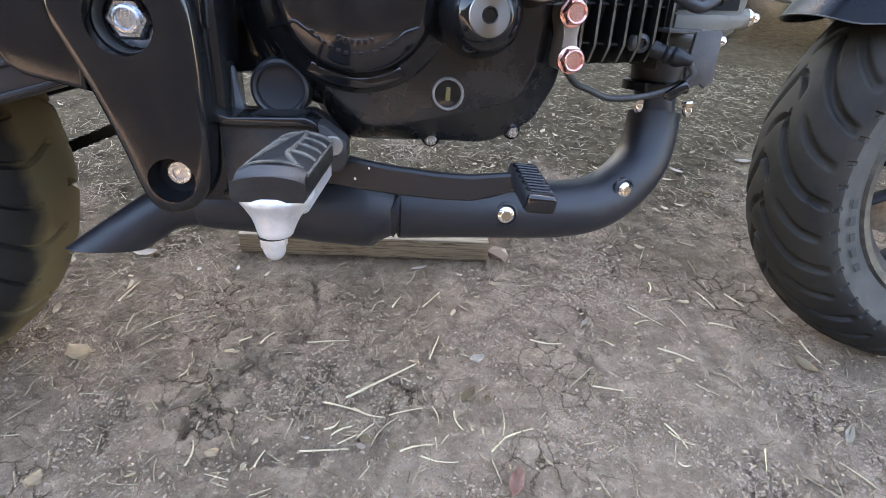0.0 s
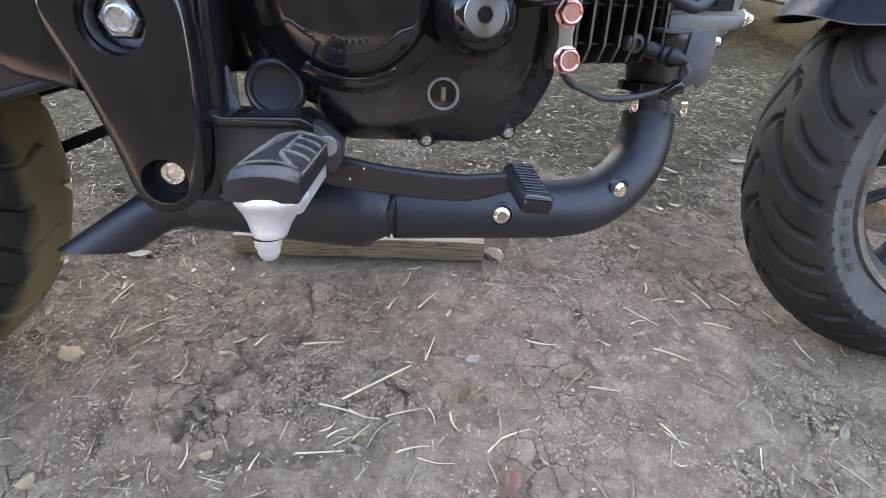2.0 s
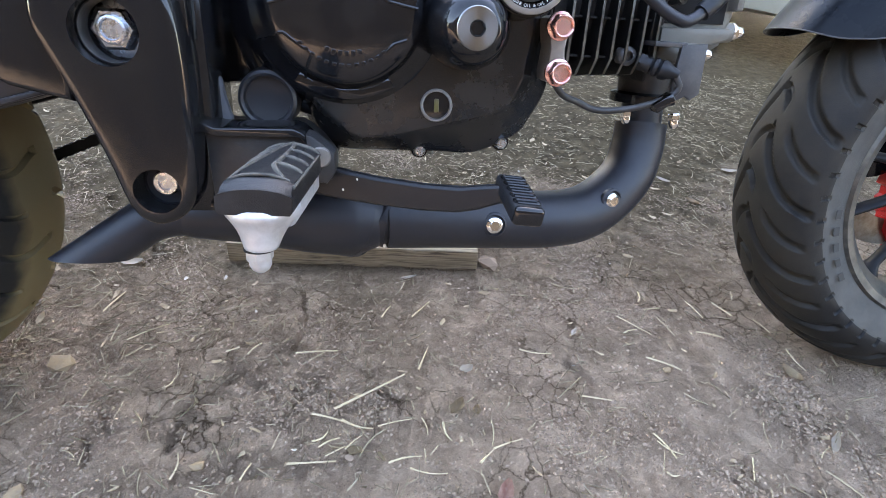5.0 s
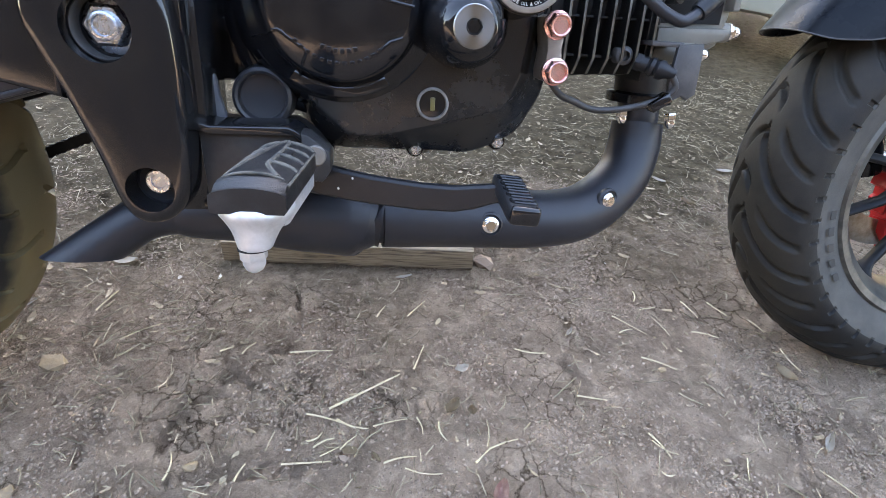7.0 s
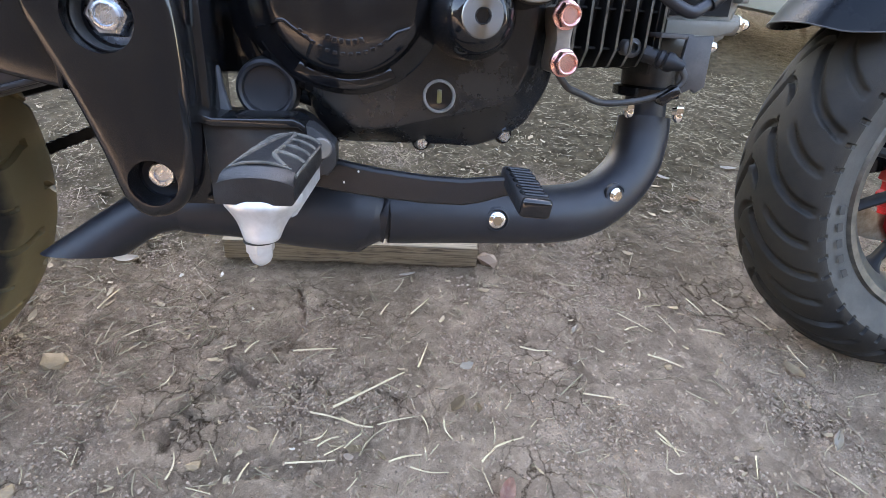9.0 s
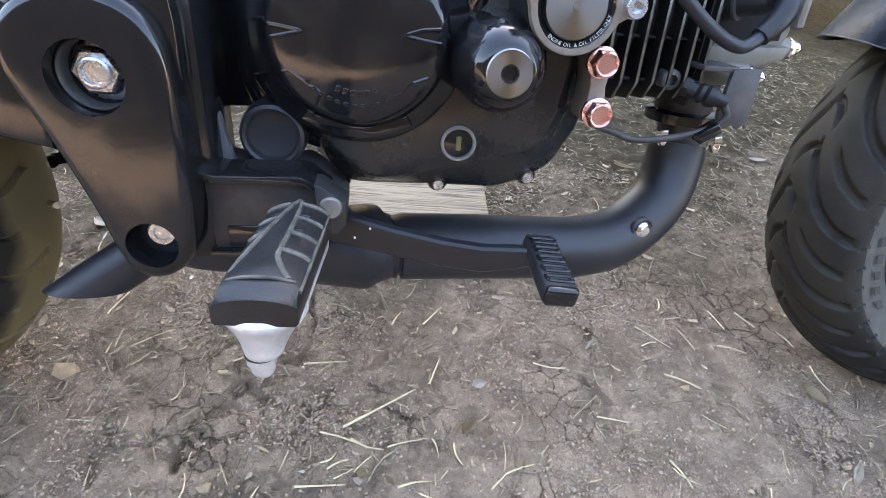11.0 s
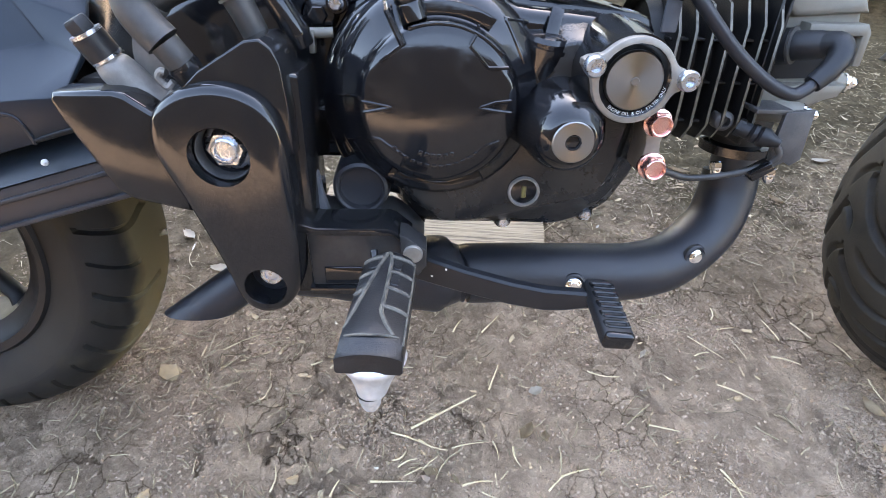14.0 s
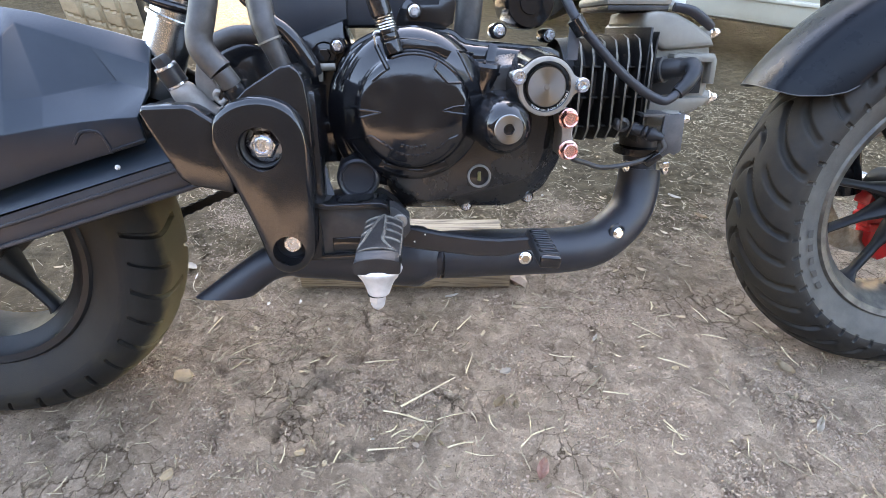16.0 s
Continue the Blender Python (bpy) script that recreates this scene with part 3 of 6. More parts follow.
def wheel(name, label, center, steer, R, a, half, inner, mats, grooves, spokes, tyre_label, front):
    hub = part(name, lathe([(0.012, -0.075), (0.022, -0.075), (0.026, -0.055), (0.03, -0.03), (0.024, 0.0), (0.03, 0.03), (0.026, 0.055), (0.022, 0.075), (0.012, 0.075)], (0, 0, 0), 28), RIM, bike, label)
    hub.location, hub.rotation_euler = center, (0, 0, radians(steer))
    ty = tyre("tyre", hub, R, a, half, inner, mats, grooves, tyre_label, front)
    w = half * 0.74
    d = 0.016 if front else 0.021
    part("rim", lathe([(inner - 0.006, -w), (inner + 0.003, -w - 0.003), (inner + 0.006, -w), (inner + 0.001, -w + 0.006), (inner - d + 0.004, -w + 0.012), (inner - d, -w + 0.03), (inner - d, w - 0.03),
                       (inner - d + 0.004, w - 0.012), (inner + 0.001, w - 0.006), (inner + 0.006, w), (inner + 0.003, w + 0.003), (inner - 0.005, w), (inner - 0.008, w - 0.006), (inner - d - 0.002, w - 0.016), (inner - d - 0.008, 0.0), (inner - d - 0.002, -w + 0.016), (inner - 0.008, -w + 0.006), (inner - 0.006, -w)], (0, 0, 0), 96), RIMLIP if front else RIM, hub, "grey rim with a worn lip" if front else "dark dusty rim")
    for ang in spokes:
        dr = Vector((math.cos(radians(ang)), 0, math.sin(radians(ang))))
        s = tube([dr * 0.02, dr * (inner * 0.5), dr * (inner - 0.035), dr * (inner - 0.02)], [0.015, 0.0050 if front else 0.0060, 0.0050 if front else 0.0060, 0.0115], 10, 4, flat=1.6)
        part("spoke", s, RIM, hub, "black cast spoke" if ang == spokes[0] else "")
    return hub


rear = wheel("rear_wheel", "rear wheel with a wide muddy tyre", (0.006, 0, 0.226), 0, 0.2265, 0.044, 0.0625, 0.136, (REARRUBBER, RUBBER), rear_groove, [-57 + 72 * i for i in range(5)], "wide tyre stained with dry mud", False)
front = wheel("front_wheel", "front wheel with a wide dusty tyre", (1.2085, 0, 0.2505), -4.5, 0.2505, 0.046, 0.0635, 0.160, (RUBBER, DUSTRUBBER), front_groove, [222 + 72 * (i // 2) + (19.8 if i % 2 else -19.8) for i in range(10)], "wide grooved tyre with a grey dusty sidewall", True)

# plain raised marks on the front sidewall, where a maker's name stands
for i in range(5):
    ang = radians(190 + i * 6.2)
    mark = moved(box(-0.0052, 0.0052, -0.0005, 0.0005, -0.0030, 0.0030, 0.0003, 1), Matrix.Rotation(-ang, 4, "Y") @ Matrix.Translation((0.183, -0.0605, 0)) @ Matrix.Rotation(radians(90), 4, "Y"))
    part("sidewall_mark", mark, MARK, front, "plain dark raised mark" if i == 0 else "")
part("brake_disc", lathe([(0.075, 0), (0.11, 0), (0.11, -0.0035), (0.075, -0.0035), (0.075, 0)], (0, 0.06, 0), 60), DISC, front, "thin worn brake disc")

cal = part("brake_caliper", merged(plate([(1.208, 0.258), (1.196, 0.256), (1.194, 0.240), (1.203, 0.236), (1.204, 0.226), (1.199, 0.222), (1.202, 0.206), (1.212, 0.199), (1.215, 0.178), (1.226, 0.164), (1.240, 0.150), (1.268, 0.16), (1.258, 0.215), (1.248, 0.262)], 0.075, 0.048, 0.003),
                                   box(1.204, 1.230, 0.043, 0.07, 0.198, 0.212, 0.004)), CALIPER, bike, "red painted front brake caliper")
for x, z in ((1.216, 0.242), (1.226, 0.19)):
    part("caliper_bolt", hex_head((x, 0.049, z), 0.009, 0.005), ZINC, cal)
cal.location = (-0.008, 0, -0.018)
part("fork_leg", tube([(1.175, 0.082, 0.235), (1.13, 0.082, 0.36), (1.08, 0.082, 0.52)], [0.02, 0.022, 0.024], 20, 4), SATIN, bike, "black front fork leg")
part("fork_leg", tube([(1.215, -0.088, 0.25), (1.165, -0.088, 0.37), (1.11, -0.088, 0.52)], [0.02, 0.022, 0.024], 20, 4), SATIN, bike, "black front fork leg")
part("front_axle", merged(tube([(1.2085, -0.095, 0.2505), (1.2085, 0.1, 0.2505)], 0.009, 14, 2), hex_head((1.2085, -0.095, 0.2505), 0.019, 0.009)), ZINC, bike, "zinc plated axle with hexagonal nut")


def fender():
    """The front mudguard: an arched shell round the tyre with skirts down its sides and a rounded rear corner."""
    section = [(0.3, 0, 150.9), (0.2995, 0.011, 150.9), (0.2985, 0.021, 150.9), (0.2965, 0.03, 150.85), (0.293, 0.0385, 150.8), (0.288, 0.046, 150.6), (0.281, 0.0525, 150.2), (0.273, 0.0575, 149.4), (0.264, 0.0615, 148.1), (0.255, 0.0645, 146.7), (0.247, 0.0663, 144.9), (0.24, 0.0675, 142.9), (0.2355, 0.068, 140)]
    full = [(r, -y, a) for r, y, a in section[:0:-1]] + section
    NA, NL = 48, len(full)
    c = Vector((1.2085, 0, 0.2505))
    verts = []
    for lift in (0.0, -0.0025):
        for i in range(NA + 1):
            t = (i / NA) ** 1.3
            for r, y, edge in full:
                ang = radians(edge + (-3 - edge) * t)
                rr, yy = r + lift, y * (1 + 10 * lift)
                verts.append(tuple(c + Matrix.Rotation(radians(-4.5), 3, "Z") @ Vector((rr * math.cos(ang), yy, rr * math.sin(ang)))))
    N1 = (NA + 1) * NL
    faces = []
    for i in range(NA):
        for k in range(NL - 1):
            a = i * NL + k
            faces.append((a, a + 1, a + NL + 1, a + NL))
            faces.append((N1 + a, N1 + a + NL, N1 + a + NL + 1, N1 + a + 1))
    for i in range(NA):
        for k in (0, NL - 1):
            a = i * NL + k
            faces.append((a, a + NL, N1 + a + NL, N1 + a))
    for k in range(NL - 1):
        for i in (0, NA):
            a = i * NL + k
            faces.append((a, a + 1, N1 + a + 1, N1 + a))
    ob = mesh_object("front_mudguard", verts, faces, FENDER, bike, "blue-black satin front mudguard", 60)
    ob.data.validate()
    rim_line = verts[:NL]
    part("edge_bead", tube([tuple(Vector(v) + Vector((0.0004, 0, -0.0004))) for v in rim_line], 0.0008, 8, 2), BRACKET, ob, "pale rubbed edge")
    return ob


fender()

# ---- crankcase ----
case_line = [(0.447, 0.335), (0.434, 0.377), (0.439, 0.413), (0.452, 0.437), (0.468, 0.452), (0.498, 0.463), (0.523, 0.464), (0.556, 0.461), (0.571, 0.452), (0.6, 0.449), (0.632, 0.446), (0.664, 0.44), (0.674, 0.41), (0.669, 0.385), (0.662, 0.348), (0.649, 0.322), (0.636, 0.304), (0.614, 0.295), (0.579, 0.291), (0.544, 0.292), (0.516, 0.296), (0.497, 0.306), (0.47, 0.316)]
engine = part("engine", merged(plate(smooth_outline(case_line, 3), 0.11, -0.088, 0.004), plate(smooth_outline([(0.52 + (x - 0.552) * 0.96 + 0.03, 0.378 + (z - 0.378) * 0.955) for x, z in case_line], 3), -0.085, -0.112, 0.010, seg=4)), GLOSS, bike, "glossy black engine crankcase")
FACE = [(0.491, 0.3328), (0.5053, 0.3167), (0.5204, 0.3036), (0.5414, 0.303), (0.5661, 0.3081), (0.5908, 0.3143), (0.619, 0.3217), (0.633, 0.3272), (0.6433, 0.3478), (0.6455, 0.362), (0.648, 0.39), (0.64, 0.42), (0.60, 0.43), (0.56, 0.40), (0.52, 0.37), (0.492, 0.352)]
SKIRT = [(0.4834, 0.3168), (0.4968, 0.2955), (0.5096, 0.288), (0.5418, 0.2868), (0.5668, 0.287), (0.5922, 0.2869), (0.6179, 0.2876), (0.6485, 0.3018), (0.6604, 0.3183), (0.670, 0.3424), (0.668, 0.385), (0.662, 0.43), (0.60, 0.445), (0.54, 0.42), (0.50, 0.38), (0.48, 0.35)]


def side_cover():
    """A casting whose flat face slopes down and out to a wider skirt, with a rounded edge between them."""
    face, skirt = smooth_outline(FACE, 5), smooth_outline(SKIRT, 5)
    cx, cz = 0.57, 0.36
    bm, rings = bmesh.new(), []
    for mix, inset, y in ((0.0, 1.0, -0.088), (0.0, 1.0, -0.0985), (0.06, 1.0, -0.1005), (0.86, 1.0, -0.1238), (0.96, 1.0, -0.1266), (1.0, 0.996, -0.1282), (1.0, 0.985, -0.1290), (1.0, 0.96, -0.1293)):
        rings.append([bm.verts.new((cx + (a[0] + (b[0] - a[0]) * mix - cx) * inset, y, cz + (a[1] + (b[1] - a[1]) * mix - cz) * inset)) for a, b in zip(skirt, face)])
    k = len(face)
    for p, q in zip(rings, rings[1:]):
        for n in range(k):
            bm.faces.new((p[n], p[(n + 1) % k], q[(n + 1) % k], q[n]))
    bm.faces.new(rings[0]), bm.faces.new(rings[-1])
    return bm


part("side_cover", side_cover(), CASE, engine, "glossy black side cover with dust on its slope", smooth=60)
DC = (0.5175, 0.0, 0.391)
clutch = part("clutch_cover", lathe([(0.073, 0.108), (0.0725, 0.118), (0.068, 0.127), (0.061, 0.1325), (0.0535, 0.136), (0.0515, 0.139), (0.0500, 0.1445), (0.0482, 0.1462), (0.044, 0.1476), (0.037, 0.1493), (0.030, 0.1505), (0.022, 0.1515), (0.014, 0.1521), (0.007, 0.1524), (0, 0.1525)], DC, 96), GLOSS, engine, "round glossy black clutch cover")


def ring_band(a0, a1, r0, r1, h0, h1, bev=0.0012):
    """A raised band on the clutch cover between two angles and two radii."""
    n = max(3, int(abs(a1 - a0) / 5))
    A = [radians(a0 + (a1 - a0) * i / n) for i in range(n + 1)]
    out = [(DC[0] + r1 * math.cos(a), DC[2] + r1 * math.sin(a)) for a in A] + [(DC[0] + r0 * math.cos(a), DC[2] + r0 * math.sin(a)) for a in reversed(A)]
    return plate(out, h0, h1, bev)


COVER_PROFILE = [(0.0, 0.1525), (0.014, 0.1521), (0.030, 0.1505), (0.044, 0.1476), (0.0482, 0.1462), (0.0500, 0.1445), (0.0515, 0.139), (0.0535, 0.136), (0.061, 0.1325), (0.068, 0.127), (0.0725, 0.118), (0.09, 0.112)]


def on_cover(x, z):
    """The lateral of the clutch cover's skin."""
    r = math.hypot(x - DC[0], z - DC[2])
    return -float(np.interp(r, [p[0] for p in COVER_PROFILE], [p[1] for p in COVER_PROFILE]))


RIBS = ([(0.4819, 0.4188), (0.4947, 0.4288), (0.4902, 0.4378), (0.4869, 0.4487)], [(0.5356, 0.429), (0.5472, 0.4168), (0.5596, 0.4165)], [(0.5356, 0.4297), (0.5402, 0.4369), (0.5438, 0.4446)], [(0.5073, 0.4531), (0.526, 0.4522), (0.5438, 0.4446)],
        [(0.4561, 0.3655), (0.4788, 0.3714), (0.496, 0.3599), (0.4901, 0.3433)], [(0.5392, 0.3593), (0.5485, 0.3679), (0.557, 0.3708)], [(0.4929, 0.3421), (0.5179, 0.3349), (0.5435, 0.3429)], [(0.5737, 0.4394), (0.5578, 0.4427), (0.5641, 0.4311), (0.5718, 0.4169)], [(0.4401, 0.3922), (0.4679, 0.3966)],
        [(0.4638, 0.3948), (0.4740, 0.3943), (0.4878, 0.3925), (0.4740, 0.3890), (0.4634, 0.3865)], [(0.5630, 0.3968), (0.5530, 0.3962), (0.5431, 0.3932), (0.5530, 0.3912), (0.5635, 0.3895)])
for line in RIBS:
    dense = []
    for (x0, z0), (x1, z1) in zip(line, line[1:]):
        for q in range(4):
            x, z = x0 + (x1 - x0) * q / 4, z0 + (z1 - z0) * q / 4
            dense.append((x, on_cover(x, z) + 0.0004, z))
    dense.append((line[-1][0], on_cover(*line[-1]) + 0.0004, line[-1][1]))
    part("raised_rib", tube(dense, 0.0013, 8, 2), GLOSS, engine)
for a0, a1, r0, r1, h in ((56, 108, 0.0535, 0.062, -0.1365), (-125, -58, 0.0535, 0.061, -0.1365), (40, 112, 0.0488, 0.0515, -0.1462)):
    part("raised_band", ring_band(a0, a1, r0, r1, -0.12, h), GLOSS, engine)
# the plain raised shapes where a maker's mark stands
for i in range(6):
    a = radians(-112 + i * 8)
    part("cover_mark", plate([(DC[0] + r * math.cos(a + t), DC[2] + r * math.sin(a + t)) for r, t in ((0.0285, -0.05), (0.0285, 0.05), (0.0325, 0.045), (0.0325, -0.045))], -0.149, -0.1512, 0.0004), GLOSS, clutch)
for i in range(13):
    a = radians(-138 + i * 7.4)
    part("cover_mark", plate([(DC[0] + r * math.cos(a + t), DC[2] + r * math.sin(a + t)) for r, t in ((0.0365, -0.04), (0.0365, 0.04), (0.039, 0.04), (0.039, -0.04))], -0.1465, -0.1499, 0.0003), GLOSS, clutch)

plug = part("filler_boss", lathe([(0.030, 0.108), (0.029, 0.125), (0.0275, 0.14), (0.0265, 0.150), (0.0255, 0.156), (0.0235, 0.161), (0.0225, 0.165), (0.0195, 0.171), (0.0155, 0.1745), (0.0135, 0.176), (0.0, 0.176)], (0.598, 0, 0.3805), 56), GLOSS, engine, "stepped glossy black boss")
part("plug_face", lathe([(0.0128, 0.172), (0.0128, 0.177), (0.0122, 0.1776), (0.005, 0.1776), (0.0048, 0.1745), (0, 0.1745)], (0, 0, 0), 40), SPUN, engine, "machined steel plug with a hexagonal socket", loc=(0.598, 0, 0.3805))
# near-black ring paints the shade inside the hexagonal socket
part("plug_socket", lathe([(0.0045, 0.1747), (0.0045, 0.1774), (0.0047, 0.1775), (0.0052, 0.1775)], (0.598, 0, 0.3805), 6), SHADEBLACK, engine)

FC = (0.6315, 0, 0.4145)
part("filter_housing", lathe([(0.030, 0.105), (0.0285, 0.13), (0.0265, 0.155), (0.026, 0.161), (0.0, 0.161)], FC, 48), GLOSS, engine, "black oil filter housing")
ring = []
for i in range(72):
    a = 2 * math.pi * i / 72
    r = 0.0248
    for ear, size in (((0.606, 0.423), 0.0085), ((0.662, 0.416), 0.0085)):
        d = Vector((ear[0] - FC[0], ear[1] - FC[2]))
        diff = (a - math.atan2(d.y, d.x) + math.pi) % (2 * math.pi) - math.pi
        r = max(r, 0.0248 + (d.length + size - 0.0248 - 0.0015) * math.exp(-(diff / 0.2) ** 2))
    ring.append((FC[0] + r * math.cos(a), FC[2] + r * math.sin(a)))
flange = part("filter_cover", plate(ring, -0.158, -0.167, 0.0012, holes=((FC[0], FC[2], 0.0212),)), FILTERGREY, engine, "grey machined filter cover with two ears")
part("cover_recess", lathe([(0.0213, 0.158), (0.0213, 0.166), (0.0185, 0.1635), (0.0175, 0.1625), (0.0, 0.1625)], FC, 56), SATIN, engine, "black recessed ring")
part("cover_face", lathe([(0.0172, 0.160), (0.0172, 0.1655), (0.0165, 0.1665), (0.0025, 0.1668), (0.0022, 0.1675), (0, 0.1675)], (0, 0, 0), 72), SPUN, engine, "spun aluminium face with a radial sheen", loc=FC)
for x, z in ((0.606, 0.423), (0.662, 0.416)):
    part("cap_screw", cap_screw((x, -0.1665, z), 0.0062, 0.0055), ZINC, engine, "bright socket-head screw")


def arc_text(text, c, r, a0, step, size, y):
    """Small raised letters along the lower arc of the filter cover."""
    out = bmesh.new()
    for i, ch in enumerate(text):
        if ch == " ":
            continue
        cu = bpy.data.curves.new("t", "FONT")
        cu.body, cu.size, cu.align_x, cu.align_y = ch, size, "CENTER", "CENTER"
        cu.resolution_u = 2
        ob = bpy.data.objects.new("t", cu)
        me = ob.to_mesh()
        b = bmesh.new()
        b.from_mesh(me)
        ob.to_mesh_clear()
        bpy.data.objects.remove(ob)
        bpy.data.curves.remove(cu)
        a = radians(a0 + step * i)
        moved(b, Matrix.Translation((c[0] + r * math.cos(a), y, c[2] + r * math.sin(a))) @ Matrix.Rotation(-(a + math.pi / 2), 4, "Y") @ Matrix.Rotation(math.pi / 2, 4, "X"))
        out = merged(out, b)
    return out


part("lettering", arc_text("ENGINE OIL & OIL FILTER ONLY", FC, 0.0195, -128, 4.3, 0.0028, -0.1652), LETTER, engine, "pale lettering round the filter cover", smooth=0)

part("round_cap_boss", lathe([(0.0225, 0.06), (0.0215, 0.105), (0.0208, 0.122), (0.0198, 0.1275), (0.0178, 0.1290), (0.0160, 0.1280), (0.0152, 0.1225), (0.010, 0.1215), (0.0, 0.1212)], (0.4625, 0, 0.3265), 48), EXHAUST, engine, "black round shaft cover with a raised rim")
part("sight_glass_ring", lathe([(0.0116, 0.125), (0.0116, 0.1310), (0.0110, 0.1322), (0.0099, 0.1322), (0.0094, 0.1290), (0.0, 0.1290)], (0.5805, 0, 0.3275), 40), CASTLIGHT, engine, "pale ring of the oil sight glass")
part("sight_glass", lathe([(0.0095, 0.1285), (0.0092, 0.1298), (0.005, 0.1303), (0, 0.1304)], (0.5805, 0, 0.3275), 32), SATIN, engine, "dark sight glass")
part("oil_window", box(0.5788, 0.5822, -0.1316, -0.129, 0.3228, 0.3322, 0.0008), BRASS, engine, "yellowish oil window")
for x, y, z, af, mat in ((0.449, -0.096, 0.446, 0.0082, ZINC), (0.602, -0.093, 0.459, 0.0085, ZINC), (0.667, -0.035, 0.454, 0.009, ZINC), (0.5215, -0.094, 0.476, 0.0085, ZINC), (0.572, -0.099, 0.2882, 0.0082, ZINC), (0.6375, -0.099, 0.2957, 0.0082, ZINC),
                         (0.502, -0.099, 0.288, 0.008, SATIN), (0.434, -0.088, 0.371, 0.008, SATIN)):
    part("bolt_boss", lathe([(0.0074, -0.02), (0.0074, 0.004), (0.0066, 0.006), (0, 0.006)], (x, y + 0.006, z), 20), GLOSS, engine)
    part("cover_bolt", hex_head((x, y, z), af, 0.0055, flange=af * 0.66), mat, engine, "bright hexagonal bolt" if mat is ZINC else "")
part("drain_plug", merged(box(0.594, 0.604, -0.02, 0.0, 0.272, 0.292, 0.001), tube([(0.59, 0.0, 0.285), (0.59, 0.0, 0.262)], 0.0045, 10, 2)), CASTGREY, engine, "drain plug under the sump")
part("vent_stub", tube([(0.605, -0.05, 0.295), (0.605, -0.05, 0.28)], 0.0035, 10, 2), SATIN, engine)

# the oil cooler union with its two anodised banjo bolts
union = part("oil_union", plate(smooth_outline([(0.6525, 0.389), (0.667, 0.389), (0.6655, 0.37), (0.668, 0.351), (0.655, 0.349), (0.6555, 0.37)], 3), -0.120, -0.1445, 0.0015), FILTERGREY, bike, "small grey oil union")
for x, z in ((0.6595, 0.3845), (0.662, 0.355)):
    part("banjo_bolt", merged(lathe([(0.0092, 0), (0.0092, 0.003), (0.0086, 0.0035), (0, 0.0035)], (x, -0.1435, z), 28), lathe([(0.0082, 0), (0.0084, 0.001), (0.0084, 0.005), (0.0074, 0.0064), (0, 0.0064)], (x, -0.1465, z), 6), lathe([(0.0070, 0.005), (0.0070, 0.0080), (0.0064, 0.0085), (0.0056, 0.0080), (0.0052, 0.0045), (0, 0.0045)], (x, -0.1465, z), 28)), RED, union, "pink-red anodised hexagonal bolt")
part("hose_stub", tube([(0.664, -0.12, 0.385), (0.66, -0.10, 0.37), (0.652, -0.08, 0.36)], 0.008, 12, 4), SATIN, union)

# ---- cylinder with its cooling fins, and the head ----
cyl = part("cylinder", lathe([(0.049, 0.0), (0.049, 0.085)], (0.682, -0.01, 0.402), 40, (1, 0, 0.06)), FINBLACK, bike, "black cooling-finned cylinder")
for i in range(7):
    x = 0.6925 + i * 0.0123
    lo, hi = 0.3435 + 0.0006 * i, 0.4535 + (0.002 if i > 3 else -0.001 * (3 - i))
    half = 0.063
    pts = [(-half - 0.007, lo + 0.017), (-half + 0.003, lo + 0.004), (-0.03, lo), (0.03, lo), (half - 0.005, lo + 0.004), (half, lo + 0.02), (half, hi - 0.02), (half - 0.01, hi), (-half + 0.016, hi), (-half + 0.004, hi - 0.004), (-half - 0.005, hi - 0.020)]
    f = moved(plate(pts, -0.0012, 0.0012, 0.0006, seg=1), Matrix(((0, 1, 0, x), (1, 0, 0, -0.006), (0, 0, 1, 0), (0, 0, 0, 1))))
    f.normal_update()
    for face in f.faces:
        face.material_index = 1 if abs(face.normal.x) < 0.9 else 0
    part("cooling_fin", f, (FINBLACK, WORN), cyl)
for z in (0.363, 0.393, 0.424):
    part("fin_web", box(0.69, 0.772, -0.0655, -0.04, z - 0.001, z + 0.001, 0.0004, 1), FINBLACK, cyl)
part("screw_boss", lathe([(0.0078, 0.0), (0.0078, 0.010), (0.0070, 0.0112), (0.004, 0.0125), (0.004, 0.007), (0, 0.007)], (0.745, -0.062, 0.365), 24), BRACKET, cyl, "grey boss with a socket screw")
head_line = [(0.773, 0.352), (0.80, 0.356), (0.827, 0.364), (0.846, 0.376), (0.852, 0.40), (0.852, 0.424), (0.846, 0.446), (0.828, 0.457), (0.80, 0.474), (0.775, 0.474), (0.764, 0.462)]
head = part("cylinder_head", plate(head_line, 0.06, -0.041, 0.006, seg=3), CASTGREY, bike, "grey cast cylinder head")
part("head_fin", plate([(0.764, 0.345), (0.7665, 0.345), (0.7665, 0.462), (0.764, 0.462)], 0.06, -0.068, 0.0006), FINBLACK, head)
part("head_fin", plate([(0.774, 0.39), (0.7765, 0.39), (0.7765, 0.458), (0.774, 0.45)], 0.06, -0.062, 0.0006), FINBLACK, head)
part("plug_recess_rim", merged(plate([(0.800, 0.436), (0.846, 0.436), (0.850, 0.430), (0.851, 0.405), (0.844, 0.405), (0.843, 0.427), (0.800, 0.427)], -0.036, -0.054, 0.0025, seg=2), plate([(0.780, 0.389), (0.846, 0.391), (0.843, 0.381), (0.81, 0.371), (0.780, 0.369)], -0.036, -0.054, 0.003, seg=2)), CASTGREY, head, "raised rim of the plug recess")
